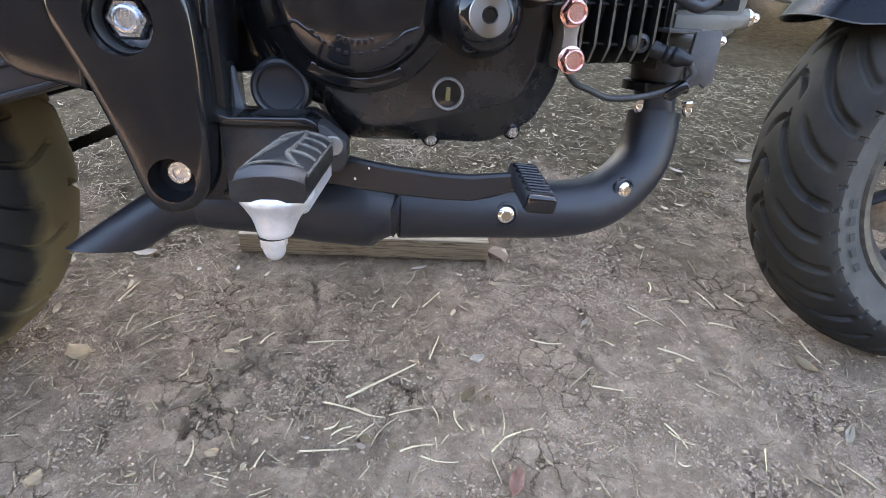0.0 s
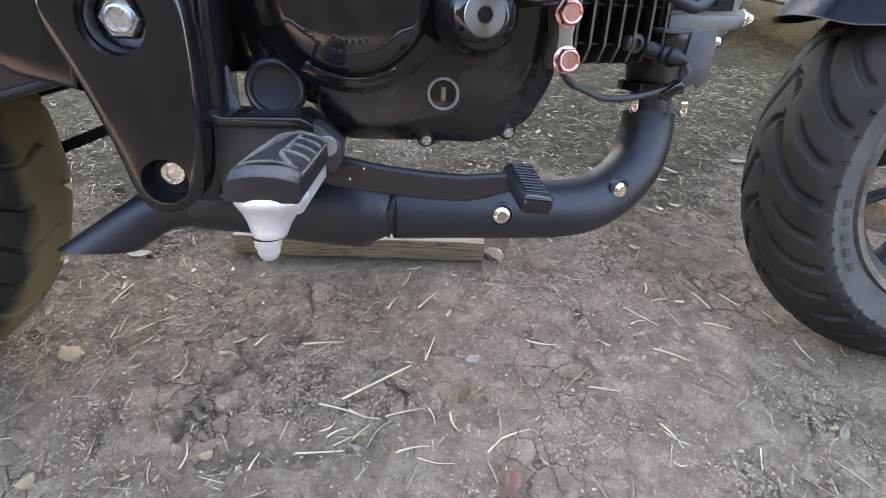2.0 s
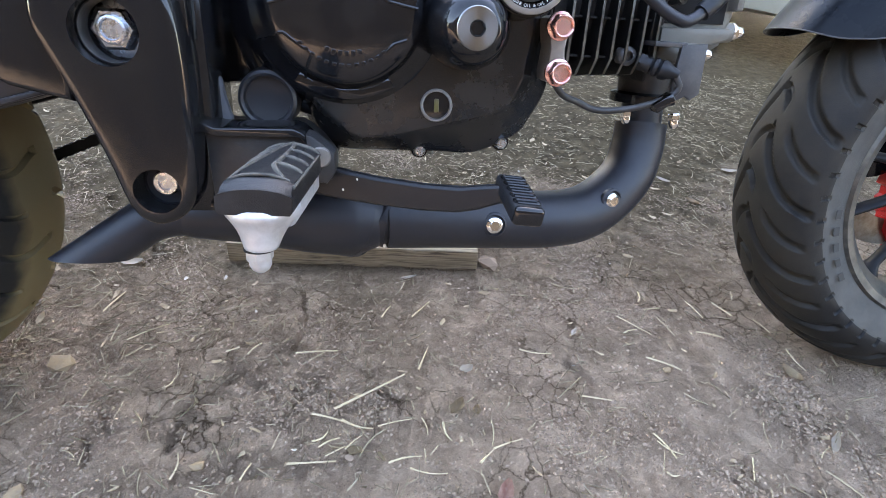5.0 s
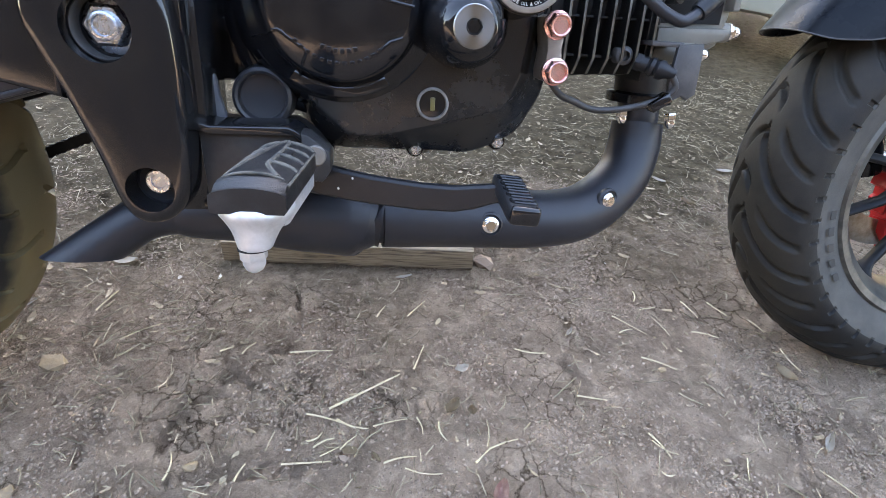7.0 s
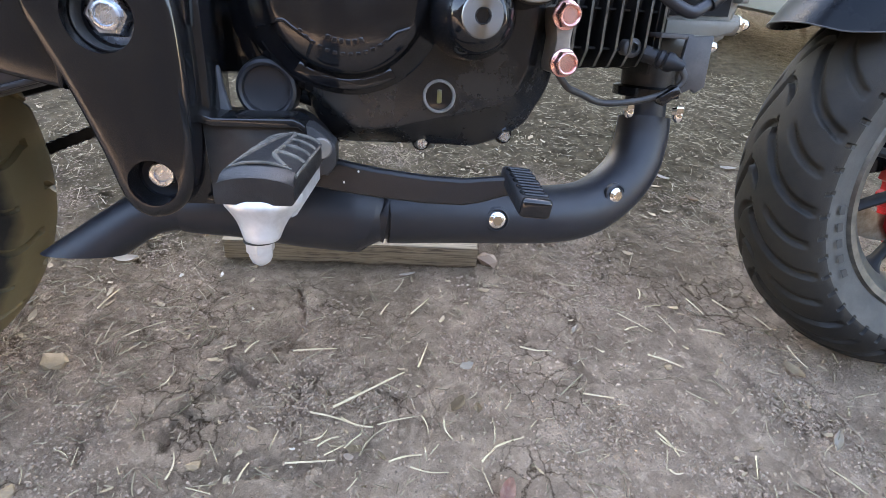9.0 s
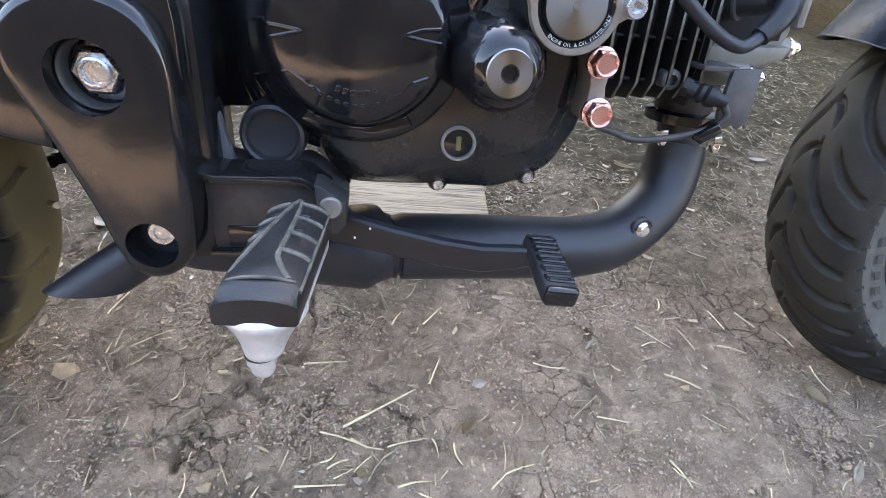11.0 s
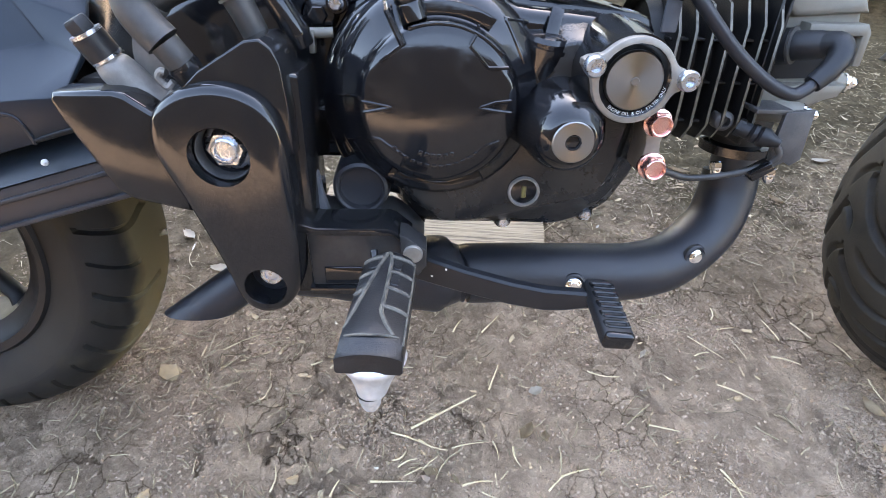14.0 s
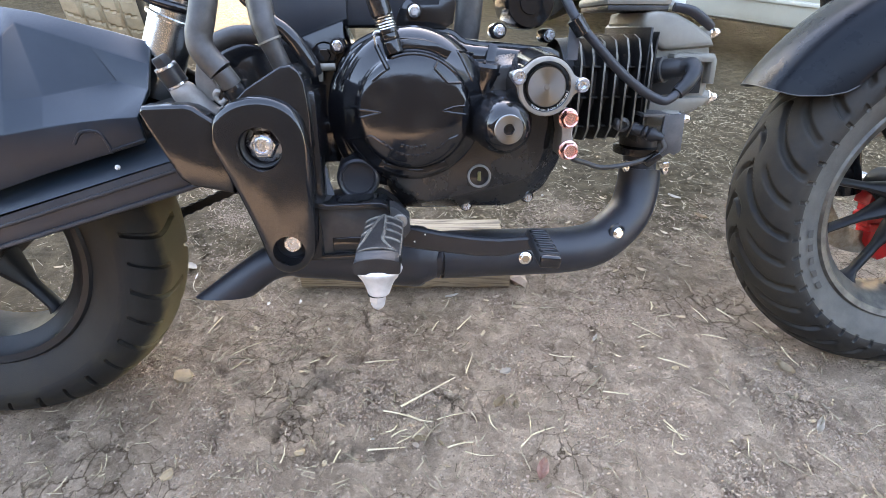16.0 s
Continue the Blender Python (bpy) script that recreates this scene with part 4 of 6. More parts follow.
# floor between the rims, its shade put in as near-black colour
part("plug_recess_shade", plate([(0.782, 0.392), (0.842, 0.394), (0.841, 0.425), (0.782, 0.425)], -0.036, -0.043, 0.001), SHADEBLACK, head, "recess floor coloured near-black for its shade")
part("rocker_cover", plate([(0.764, 0.466), (0.766, 0.4765), (0.778, 0.479), (0.800, 0.476), (0.822, 0.466), (0.842, 0.453), (0.848, 0.443), (0.79, 0.439), (0.772, 0.452)], 0.05, -0.048, 0.005, seg=3), CASTGREY, head, "grey sloping rocker cover")
part("head_strap", tube([(0.795, -0.046, 0.482), (0.815, -0.047, 0.478), (0.832, -0.046, 0.4685), (0.842, -0.044, 0.462)], [0.0045, 0.005, 0.005, 0.0045], 12, 6, flat=0.6), EXHAUST, head, "black curved strap over the head")
for at, axis in (((0.846, -0.037, 0.456), (1, -0.15, 0.15)), ((0.860, -0.033, 0.388), (1, -0.12, 0.05)), ((0.815, -0.062, 0.369), (1, -0.5, 0))):
    ax = Vector(axis).normalized()
    part("head_boss", lathe([(0.0095, -0.035), (0.0085, -0.004), (0.0075, -0.002), (0, -0.002)], at, 24, ax), CASTGREY, head)
    part("acorn_nut", hex_head(tuple(Vector(at) - ax * 0.002), 0.0105, 0.006, ax, flange=0.0085, acorn=True), CHROME, head, "bright acorn nut")
PLUGAX = Vector((0.40, -0.88, 0.16)).normalized()
part("spark_plug", merged(hex_head((0.7565, -0.036, 0.4155), 0.0150, 0.008, (0.9, -0.4, 0.05), flange=0.0085), tube([(0.756, -0.030, 0.4155), (0.772, -0.042, 0.4175)], 0.0055, 14, 2)), ZINC, head, "spark plug with its steel hexagon")
cap = part("plug_cap", merged(lathe([(0.0095, 0.0), (0.0125, 0.001), (0.0132, 0.004), (0.0130, 0.017), (0.0108, 0.0185), (0.0102, 0.036), (0.009, 0.041), (0, 0.042)], (0.7775, -0.044, 0.4175), 32, (0.62, -0.76, 0.16)), tube([(0.801, -0.074, 0.424), (0.8055, -0.083, 0.4255), (0.8045, -0.090, 0.419), (0.797, -0.094, 0.409), (0.787, -0.0965, 0.4)], [0.0088, 0.0086, 0.0082, 0.0076, 0.0066], 18, 5)), LEVER, bike, "black rubber spark plug cap")
part("cap_ring", lathe([(0.0128, 0.0165), (0.0137, 0.0172), (0.0137, 0.0190), (0.0110, 0.0197)], (0.7775, -0.044, 0.4175), 32, (0.62, -0.76, 0.16)), HOSE, cap, "raised ring of the cap")
part("ignition_lead", tube([(0.790, -0.096, 0.4025), (0.781, -0.0985, 0.396), (0.771, -0.1, 0.3935), (0.751, -0.1, 0.402), (0.724, -0.1, 0.421), (0.699, -0.1, 0.444), (0.676, -0.097, 0.468), (0.658, -0.08, 0.50), (0.63, -0.05, 0.53)], 0.0046, 14, 8), EXHAUST, bike, "black ignition lead")
part("lead_clip", tube([(0.682, -0.1, 0.457), (0.672, -0.1, 0.47)], 0.0075, 14, 2), SATIN, bike, "black clip on the ignition lead")
part("lead_bracket", box(0.670, 0.681, -0.094, -0.091, 0.432, 0.472, 0.0012), STRAP, bike, "grey sheet bracket")

shield = part("sensor_shield", merged(plate([(0.785, 0.376), (0.807, 0.378), (0.809, 0.338), (0.802, 0.333), (0.797, 0.336), (0.786, 0.330), (0.783, 0.345)], -0.080, -0.084, 0.0008), box(0.762, 0.79, -0.083, -0.02, 0.374, 0.378, 0.001)), BRACKET, bike, "dark folded sheet shield")
sensor = part("oxygen_sensor", merged(hex_head((0.756, -0.072, 0.3615), 0.013, 0.006, (0.85, -0.5, -0.25)), lathe([(0.006, 0), (0.0065, 0.008), (0.0055, 0.009), (0.0075, 0.011), (0.0075, 0.014), (0.006, 0.015), (0.0078, 0.017), (0.0078, 0.021), (0.0055, 0.025), (0.0035, 0.032), (0, 0.032)], (0.757, -0.074, 0.361), 20, (0.85, -0.5, -0.25))), LEVER, bike, "ribbed black sensor boot with a steel hexagon")
part("sensor_wire", tube([(0.782, -0.089, 0.352), (0.786, -0.09, 0.343), (0.777, -0.088, 0.334), (0.752, -0.085, 0.325), (0.722, -0.085, 0.322), (0.700, -0.09, 0.329), (0.686, -0.097, 0.334), (0.677, -0.104, 0.341), (0.668, -0.108, 0.350)], 0.0027, 10, 8), HOSE, bike, "thin black sensor wire")
part("wire_clip", moved(box(-0.009, 0.009, -0.006, 0.006, -0.004, 0.004, 0.001), Matrix.Translation((0.775, -0.088, 0.331)) @ Matrix.Rotation(radians(-35), 4, "Y")), SATIN, bike, "black wire clip")

# ---- exhaust ----
pipe = part("exhaust_header", tube([(0.797, -0.010, 0.335), (0.798, -0.012, 0.318), (0.799, -0.014, 0.295), (0.797, -0.018, 0.275)], 0.0195, 24, 4), EXHAUST, bike, "black exhaust header")
part("exhaust_flange", lathe([(0.031, 0), (0.031, 0.008), (0.028, 0.0095), (0, 0.0095)], (0.796, -0.012, 0.322), 36, (0, 0, 1)), SATIN, pipe, "black exhaust flange")
for x, y in ((0.772, -0.032), (0.813, -0.046)):
    part("flange_nut", hex_head((x, y, 0.316), 0.010, 0.007, (0.1, -0.2, -1), acorn=True), CHROME, pipe, "bright flange nut")
part("port", lathe([(0.024, 0), (0.026, 0.03)], (0.796, -0.011, 0.33), 30, (0, 0, 1)), FINBLACK, pipe)
body = part("exhaust_pipe", tube([(0.7985, -0.015, 0.301), (0.7965, -0.02, 0.278), (0.787, -0.029, 0.253), (0.766, -0.04, 0.233), (0.737, -0.051, 0.219), (0.70, -0.060, 0.2155), (0.65, -0.066, 0.2175), (0.60, -0.070, 0.2195), (0.552, -0.0735, 0.2205), (0.5465, -0.074, 0.2205)],
                                 [0.0245, 0.0255, 0.026, 0.0265, 0.0270, 0.0272, 0.0274, 0.0276, 0.0276, 0.0270], 40, 10), EXHAUST, bike, "thick matt black exhaust pipe")
silencer = part("silencer", tube([(0.5475, -0.0738, 0.2205), (0.5435, -0.0741, 0.2205), (0.5205, -0.0748, 0.2205), (0.5165, -0.0755, 0.221), (0.478, -0.077, 0.2225), (0.424, -0.079, 0.2245), (0.39, -0.0805, 0.2255), (0.376, -0.081, 0.2255)],
                                 [0.0232, 0.0238, 0.0345, 0.0352, 0.0318, 0.0245, 0.0218, 0.018], 44, 6), EXHAUST, bike, "matt black tapered silencer body")


def tail():
    b = tube([(0.39, -0.0805, 0.2255), (0.372, -0.082, 0.2255), (0.354, -0.085, 0.2205), (0.336, -0.089, 0.2095), (0.315, -0.094, 0.1955), (0.285, -0.101, 0.175)], [0.0185, 0.0178, 0.0172, 0.017, 0.017, 0.017], 36, 8, caps=False)
    bmesh.ops.bisect_plane(b, geom=b.verts[:] + b.edges[:] + b.faces[:], plane_co=(0.30, -0.112, 0.1935), plane_no=Vector((0.0, 0.19, 1)), clear_inner=True)
    bmesh.ops.solidify(b, geom=b.faces[:], thickness=0.0016)
    return b


part("tail_pipe", tail(), EXHAUST, silencer, "slash-cut black tail pipe")
for x, y, z in ((0.641, -0.0940, 0.2215), (0.7580, -0.0685, 0.2375)):
    n = Vector((0, -1, 0.12)) if x < 0.7 else Vector((0.25, -0.96, 0.1))
    part("bolt_dimple", lathe([(0.0115, -0.004), (0.0112, -0.0005), (0.0095, 0.0005), (0.0085, -0.001), (0, -0.001)], (x, y, z), 28, n), EXHAUST, body)
    part("shield_bolt", hex_head((x, y, z), 0.0095, 0.0035, n, flange=0.0072, socket=1), CHROME, body, "bright chromed bolt")

# ---- frame guard, bracket and rear pieces ----
guard_line = [(0.348, 0.384), (0.3525, 0.395), (0.366, 0.4055), (0.383, 0.410), (0.399, 0.409), (0.412, 0.4035), (0.4205, 0.394), (0.4255, 0.379), (0.427, 0.357), (0.427, 0.327), (0.426, 0.296), (0.423, 0.272), (0.4135, 0.257), (0.4, 0.251), (0.388, 0.2545), (0.3805, 0.266), (0.373, 0.295), (0.361, 0.332), (0.352, 0.355), (0.347, 0.37)]
guard = part("frame_guard", plate(smooth_outline(guard_line, 4), -0.135, -0.1785, 0.0065, holes=((0.3863, 0.3675, 0.0187), (0.4005, 0.2745, 0.0145)), seg=3), SATIN, bike, "black satin frame guard with two bolt wells")
for x, z, r, d in ((0.3863, 0.3675, 0.0189, 0.156), (0.4005, 0.2745, 0.0147, 0.160)):
    part("bolt_well", lathe([(r, 0.176), (r, d), (r * 0.92, d - 0.002), (0, d - 0.002)], (x, 0, z), 36), EXHAUST, guard)
part("well_trim", lathe([(0.0185, 0.158), (0.0185, 0.1675), (0.0175, 0.1685), (0.0168, 0.1675), (0.0168, 0.158)], (0.386, 0, 0.3675), 40), BRACKET, guard, "dark ring in the bolt well")
nut = part("pivot_nut", merged(hex_head((0.3865, -0.155, 0.3685), 0.0225, 0.012, flange=0.0165), lathe([(0.0082, 0.010), (0.0082, 0.0145), (0.0072, 0.0152), (0.0058, 0.0152), (0.0052, 0.0138), (0, 0.0138)], (0.3865, -0.155, 0.3685), 28)), ZINC, guard, "zinc plated swingarm pivot nut")
part("lower_bolt", lathe([(0.0082, 0.156), (0.0082, 0.165), (0.0072, 0.1665), (0.0045, 0.1665), (0.004, 0.1655), (0, 0.1655)], (0.4015, 0, 0.2765), 28), ZINC, guard, "bright round-headed bolt")
part("guard_fin", plate([(0.352, 0.391), (0.379, 0.4155), (0.408, 0.4325), (0.4165, 0.4335), (0.423, 0.4285), (0.4265, 0.420), (0.4285, 0.394), (0.4285, 0.365), (0.415, 0.393), (0.39, 0.4035), (0.365, 0.399)], -0.125, -0.1675, 0.0045, seg=3), SATIN, bike, "black upper frame plate with a bevelled edge")
part("guard_wing", plate([(0.2915, 0.398), (0.2945, 0.403), (0.328, 0.404), (0.335, 0.402), (0.356, 0.386), (0.36, 0.36), (0.358, 0.327), (0.349, 0.329), (0.324, 0.335), (0.315, 0.341), (0.306, 0.361), (0.2955, 0.385)], -0.150, -0.170, 0.0035, seg=3), SATIN, bike, "black rear wing plate")
part("frame_post", box(0.400, 0.4325, -0.152, -0.10, 0.252, 0.412, 0.003), SATIN, bike, "black frame side plate")
bracket = part("peg_bracket", plate([(0.426, 0.3135), (0.431, 0.3125), (0.436, 0.3105), (0.484, 0.3115), (0.49, 0.308), (0.499, 0.3005), (0.5085, 0.288), (0.5085, 0.278), (0.49, 0.272), (0.484, 0.259), (0.428, 0.257)], -0.105, -0.1555, 0.002), PLATE, bike, "worn dark metal footpeg bracket")
part("bracket_lip", plate([(0.426, 0.3165), (0.436, 0.3135), (0.484, 0.3145), (0.489, 0.3125), (0.5, 0.303), (0.4985, 0.2985), (0.487, 0.3085), (0.436, 0.308), (0.426, 0.3105)], -0.135, -0.1655, 0.0014), SATIN, bracket, "black raised upper lip")
part("bracket_lip", plate([(0.426, 0.262), (0.4795, 0.263), (0.4795, 0.257), (0.426, 0.256)], -0.135, -0.161, 0.0014), SATIN, bracket)
part("bracket_window", plate([(0.437, 0.2635), (0.469, 0.2635), (0.474, 0.267), (0.470, 0.275), (0.463, 0.278), (0.437, 0.2775)], -0.154, -0.1565, 0.0008, holes=()), SATIN, bracket, "raised slot frame")
part("peg_clevis", plate([(0.4925, 0.3115), (0.497, 0.3105), (0.5105, 0.3000), (0.5110, 0.287), (0.505, 0.279), (0.494, 0.282)], -0.150, -0.1695, 0.0015), STRAPDARK, bracket, "dusty grey clevis plate")
part("clevis_pin", lathe([(0.0068, 0.165), (0.0068, 0.1705), (0.0060, 0.1715), (0, 0.1718)], (0.5016, 0, 0.2975), 28), FILTERGREY, bracket, "worn steel pin head")
part("return_spring", tube([(0.474, -0.163, 0.296), (0.476, -0.168, 0.29), (0.482, -0.17, 0.287), (0.478, -0.166, 0.282), (0.472, -0.163, 0.287)], 0.0028, 10, 5), SATIN, bracket)

# footpeg: a cast aluminium peg with a worn rubber pad and a feeler bolt under its outer end
PEG = Matrix.Translation((0.4885, -0.19, 0.3065)) @ Matrix.Rotation(radians(-2.6), 4, "Z") @ Matrix.Rotation(radians(-3.4), 4, "X")


def peg_block(half0, half1, l0, l1, z0, z1, bev, round_far=0.5):
    """A tapered block along the peg with a rounded inner end."""
    out = []
    for a in np.linspace(math.pi, 0, 9):
        out.append((half0 * math.cos(a), -l0 + half0 * round_far * math.sin(a)))
    out += [(half1, -l1 + 0.004), (half1 * 0.9, -l1), (0, -l1 - 0.0018), (-half1 * 0.9, -l1), (-half1, -l1 + 0.004)]
    b = plate(out, z0, z1, bev, seg=3)
    return moved(b, PEG @ Matrix(((1, 0, 0, 0), (0, 0, 1, 0), (0, 1, 0, 0), (0, 0, 0, 1))))


def peg_cup():
    """The flared outer end that narrows down to the feeler bolt."""
    bm = bmesh.new()
    rings = []
    for z, a, b_, cy in ((-0.0108, 0.0158, 0.0165, -0.0820), (-0.0120, 0.0172, 0.0176, -0.0822), (-0.0136, 0.0176, 0.0180, -0.0823), (-0.0152, 0.0170, 0.0174, -0.0826), (-0.0172, 0.0152, 0.0156, -0.0834), (-0.0195, 0.0132, 0.0136, -0.0846), (-0.0220, 0.0114, 0.0118, -0.0858), (-0.0250, 0.0098, 0.0100, -0.0873), (-0.0280, 0.0086, 0.0088, -0.0886), (-0.0298, 0.0079, 0.0081, -0.0893), (-0.0304, 0.0073, 0.0074, -0.0896)):
        rings.append([bm.verts.new((a * math.cos(t), cy + b_ * math.sin(t), z)) for t in np.linspace(0, 2 * math.pi, 36, endpoint=False)])
    for p, q in zip(rings, rings[1:]):
        for i in range(36):
            bm.faces.new((p[i], p[(i + 1) % 36], q[(i + 1) % 36], q[i]))
    bm.faces.new(rings[0]), bm.faces.new(rings[-1])
    return moved(bm, PEG)


peg = part("footpeg", merged(peg_block(0.0145, 0.0140, 0.004, 0.084, -0.0215, -0.0105, 0.003), peg_cup()), ALU, bike, "cast aluminium footpeg flaring down to its end bolt")
def peg_pad():
    """The rubber pad: a crowned block with rounded edges, its inner end rounded in plan."""
    bm, rings = bmesh.new(), []
    for u in (0.0, 0.03, 0.07, 0.12, 0.2, 0.35, 0.5, 0.65, 0.8, 0.9, 0.955, 0.985, 1.0):
        half = 0.0166 * math.sqrt(max(0.02, 1 - (max(0.0, 0.16 - u) / 0.16) ** 2))
        end = 0.0 if 0.05 < u < 0.95 else 0.0012 if u in (0.03, 0.07, 0.955) else 0.0032
        lift = 0.0042 if u < 0.9 else 0.0042 - 0.0015 * (u - 0.9) / 0.1
        row = [(-half * 0.93, -0.0122), (-half, -0.0108), (-half, -0.0040)]
        for q in np.linspace(-0.94, 0.94, 11):
            row.append((half * q, lift * (1 - q * q) - 0.0006 * q ** 8 - (end if abs(q) < 0.95 else 0)))
        row += [(half, -0.0040), (half, -0.0108), (half * 0.93, -0.0122)]
        y = 0.006 - 0.1025 * u - (0.0016 if u == 1.0 else 0)
        rings.append([bm.verts.new((x, y, z)) for x, z in row])
    k = len(rings[0])
    for a, b in zip(rings, rings[1:]):
        for n in range(k):
            bm.faces.new((a[n], a[(n + 1) % k], b[(n + 1) % k], b[n]))
    bm.faces.new(rings[0]), bm.faces.new(rings[-1])
    return moved(bm, PEG)


def crowned(pts):
    """Lift points of the pad's ribs onto its crown."""
    return [(x, y, z + 0.0042 * (1 - (x / 0.0166) ** 2)) for x, y, z in pts]


pad = part("rubber_pad", peg_pad(), PEGRUBBER, peg, "worn black ribbed rubber pad")
for side, rail in ((-1, [(-0.0015, -0.002, -0.0002), (-0.0045, -0.016, 0.0001), (-0.0085, -0.040, 0.0001), (-0.0120, -0.062, 0.0), (-0.0150, -0.078, -0.0014)]), (1, [(-0.001, -0.001, -0.0002), (0.0012, -0.006, 0.0001), (0.0024, -0.030, 0.0001), (0.0026, -0.060, 0.0001), (0.0030, -0.069, 0.0001), (0.0075, -0.080, 0.0), (0.0110, -0.086, -0.0004)])):
    part("pad_rib", moved(tube(crowned(rail), 0.0013, 8, 6), PEG), PADWORN, peg, "pale worn rubber rib")
    for k in range(4 if side > 0 else 3):
        y = -0.008 - k * 0.0185
        inner = 0.0018 if side > 0 else 0.0040 + 0.0030 * k
        part("pad_rib", moved(tube(crowned([(side * inner, y + 0.001, 0.0), (side * (inner + 0.0125) / 2, y, 0.0), (side * 0.0128, y - 0.001, -0.0002), (side * 0.0152, y - 0.0014, -0.0012)]), 0.0016, 8, 4), PEG), PADWORN, peg)
for x, y0, y1 in ((0.0060, -0.013, -0.022), (0.0060, -0.032, -0.040), (-0.0085, -0.012, -0.020), (-0.0115, -0.031, -0.039)):
    part("pad_block", moved(box(-0.0026, 0.0026, y1, y0, -0.0008, 0.0006, 0.0005, 1), PEG @ Matrix.Translation((x, 0, 0.0042 * (1 - (x / 0.0166) ** 2))) @ Matrix.Rotation(x * 30, 4, "Y")), PEGRUBBER, peg)
part("rib_edge", moved(tube([(0.0155, -0.006, -0.0012), (0.0160, -0.045, -0.0010), (0.0160, -0.090, -0.0012)], 0.0009, 8, 5), PEG), PADWORN, peg)
part("rib_edge", moved(tube(crowned([(-0.0135, -0.0860, -0.0004), (-0.007, -0.0875, 0.0), (0.0, -0.0882, 0.0), (0.007, -0.0875, 0.0), (0.0135, -0.0860, -0.0004)]), 0.0008, 8, 5), PEG), PADWORN, peg)
# dark ring added between cup and nut as painted gap shade
part("nut_gap_ring", moved(lathe([(0.0072, 0.0), (0.0072, 0.0012), (0, 0.0012)], (-0.001, -0.0896, -0.0300), 24, (0, 0, -1)), PEG), SHADEBLACK, peg, "added dark ring for the shaded gap above the nut")
part("end_nut", moved(hex_head((-0.001, -0.0896, -0.0306), 0.0112, 0.0062, (0, 0, -1), acorn=True), PEG), ALU, peg, "zinc plated acorn nut")

# brake pedal
def swept_bar(stations, thick):
    """A flat bar on edge that sweeps sideways: rows of (x, lateral, top, bottom)."""
    bm = bmesh.new()
    rings = []
    for i, (x, y, t, b) in enumerate(stations):
        p, q = stations[max(i - 1, 0)], stations[min(i + 1, len(stations) - 1)]
        d = Vector((q[0] - p[0], q[1] - p[1], 0)).normalized()
        n = Vector((d.y, -d.x, 0)) * thick / 2
        e = 0.0016
        rings.append([bm.verts.new(v) for v in ((x + n.x, y + n.y, b + e), (x + n.x, y + n.y, t - e), (x + n.x * 0.6, y + n.y * 0.6, t), (x - n.x * 0.6, y - n.y * 0.6, t), (x - n.x, y - n.y, t - e), (x - n.x, y - n.y, b + e), (x - n.x * 0.6, y - n.y * 0.6, b), (x + n.x * 0.6, y + n.y * 0.6, b))])
    for a, b in zip(rings, rings[1:]):
        for i in range(8):
            bm.faces.new((a[i], a[(i + 1) % 8], b[(i + 1) % 8], b[i]))
    bm.faces.new(rings[0]), bm.faces.new(rings[-1])
    return bm


ARM = [(0.480, -0.136, 0.2885, 0.2655), (0.500, -0.146, 0.2868, 0.2645), (0.52, -0.156, 0.2848, 0.2642), (0.54, -0.1665, 0.2838, 0.2648), (0.57, -0.182, 0.2842, 0.2665), (0.592, -0.192, 0.2858, 0.2690), (0.604, -0.197, 0.2885, 0.273), (0.616, -0.2025, 0.2910, 0.279), (0.626, -0.207, 0.2910, 0.281)]
pedal = part("brake_pedal", swept_bar(ARM, 0.0085), LEVER, bike, "black curved brake pedal lever")
PED = Matrix.Translation((0.6235, -0.1985, 0.2950)) @ Matrix.Rotation(radians(6.5), 4, "X") @ Matrix.Rotation(radians(5), 4, "Y")
part("pedal_pad", moved(box(-0.0092, 0.0092, -0.0475, 0.005, -0.011, 0.0, 0.0028, 3), PED), LEVER, pedal, "black cast pedal pad")
for k in range(5):
    y = -0.0035 - k * 0.0086
    ring_line = [(-0.006, y - 0.0021, 0.0), (0.006, y - 0.0021, 0.0), (0.0066, y, 0.0), (0.006, y + 0.0021, 0.0), (-0.006, y + 0.0021, 0.0), (-0.0066, y, 0.0), (-0.006, y - 0.0021, 0.0)]
    part("pad_ridge", moved(tube(ring_line, 0.0012, 8, 3), PED), SATIN, pedal)
part("pad_tip", moved(box(-0.0089, 0.0089, -0.0488, -0.0430, -0.0108, 0.0008, 0.0027, 3), PED), GLOSS, pedal, "rubbed shiny pedal tip")
for x, y, z in ((0.515, -0.0385, 0.272), (0.525, -0.0435, 0.281)):
    part("paint_chip", lathe([(0.0011, 0.119), (0.0009, 0.1200), (0, 0.1203)], (x, y, z), 8), LETTER, pedal)

# swingarm and the hugger above it
swing = part("swingarm", merged(plate([(-0.05, 0.212), (-0.05, 0.25), (0.130, 0.2995), (0.307, 0.3525), (0.40, 0.380), (0.41, 0.352), (0.323, 0.324), (0.274, 0.309), (0.121, 0.265)], -0.08, -0.125, 0.003), plate([(-0.05, 0.205), (-0.05, 0.245), (0.305, 0.35), (0.40, 0.378), (0.41, 0.35), (0.318, 0.320), (0.109, 0.258)], 0.108, 0.078, 0.003)), EXHAUST, bike, "black box-section swingarm")
ledge = bmesh.new()
lv = [ledge.verts.new(p) for p in ((-0.05, -0.127, 0.2485), (-0.05, -0.106, 0.273), (-0.05, -0.095, 0.2485), (0.40, -0.127, 0.3795), (0.40, -0.106, 0.404), (0.40, -0.095, 0.3795))]
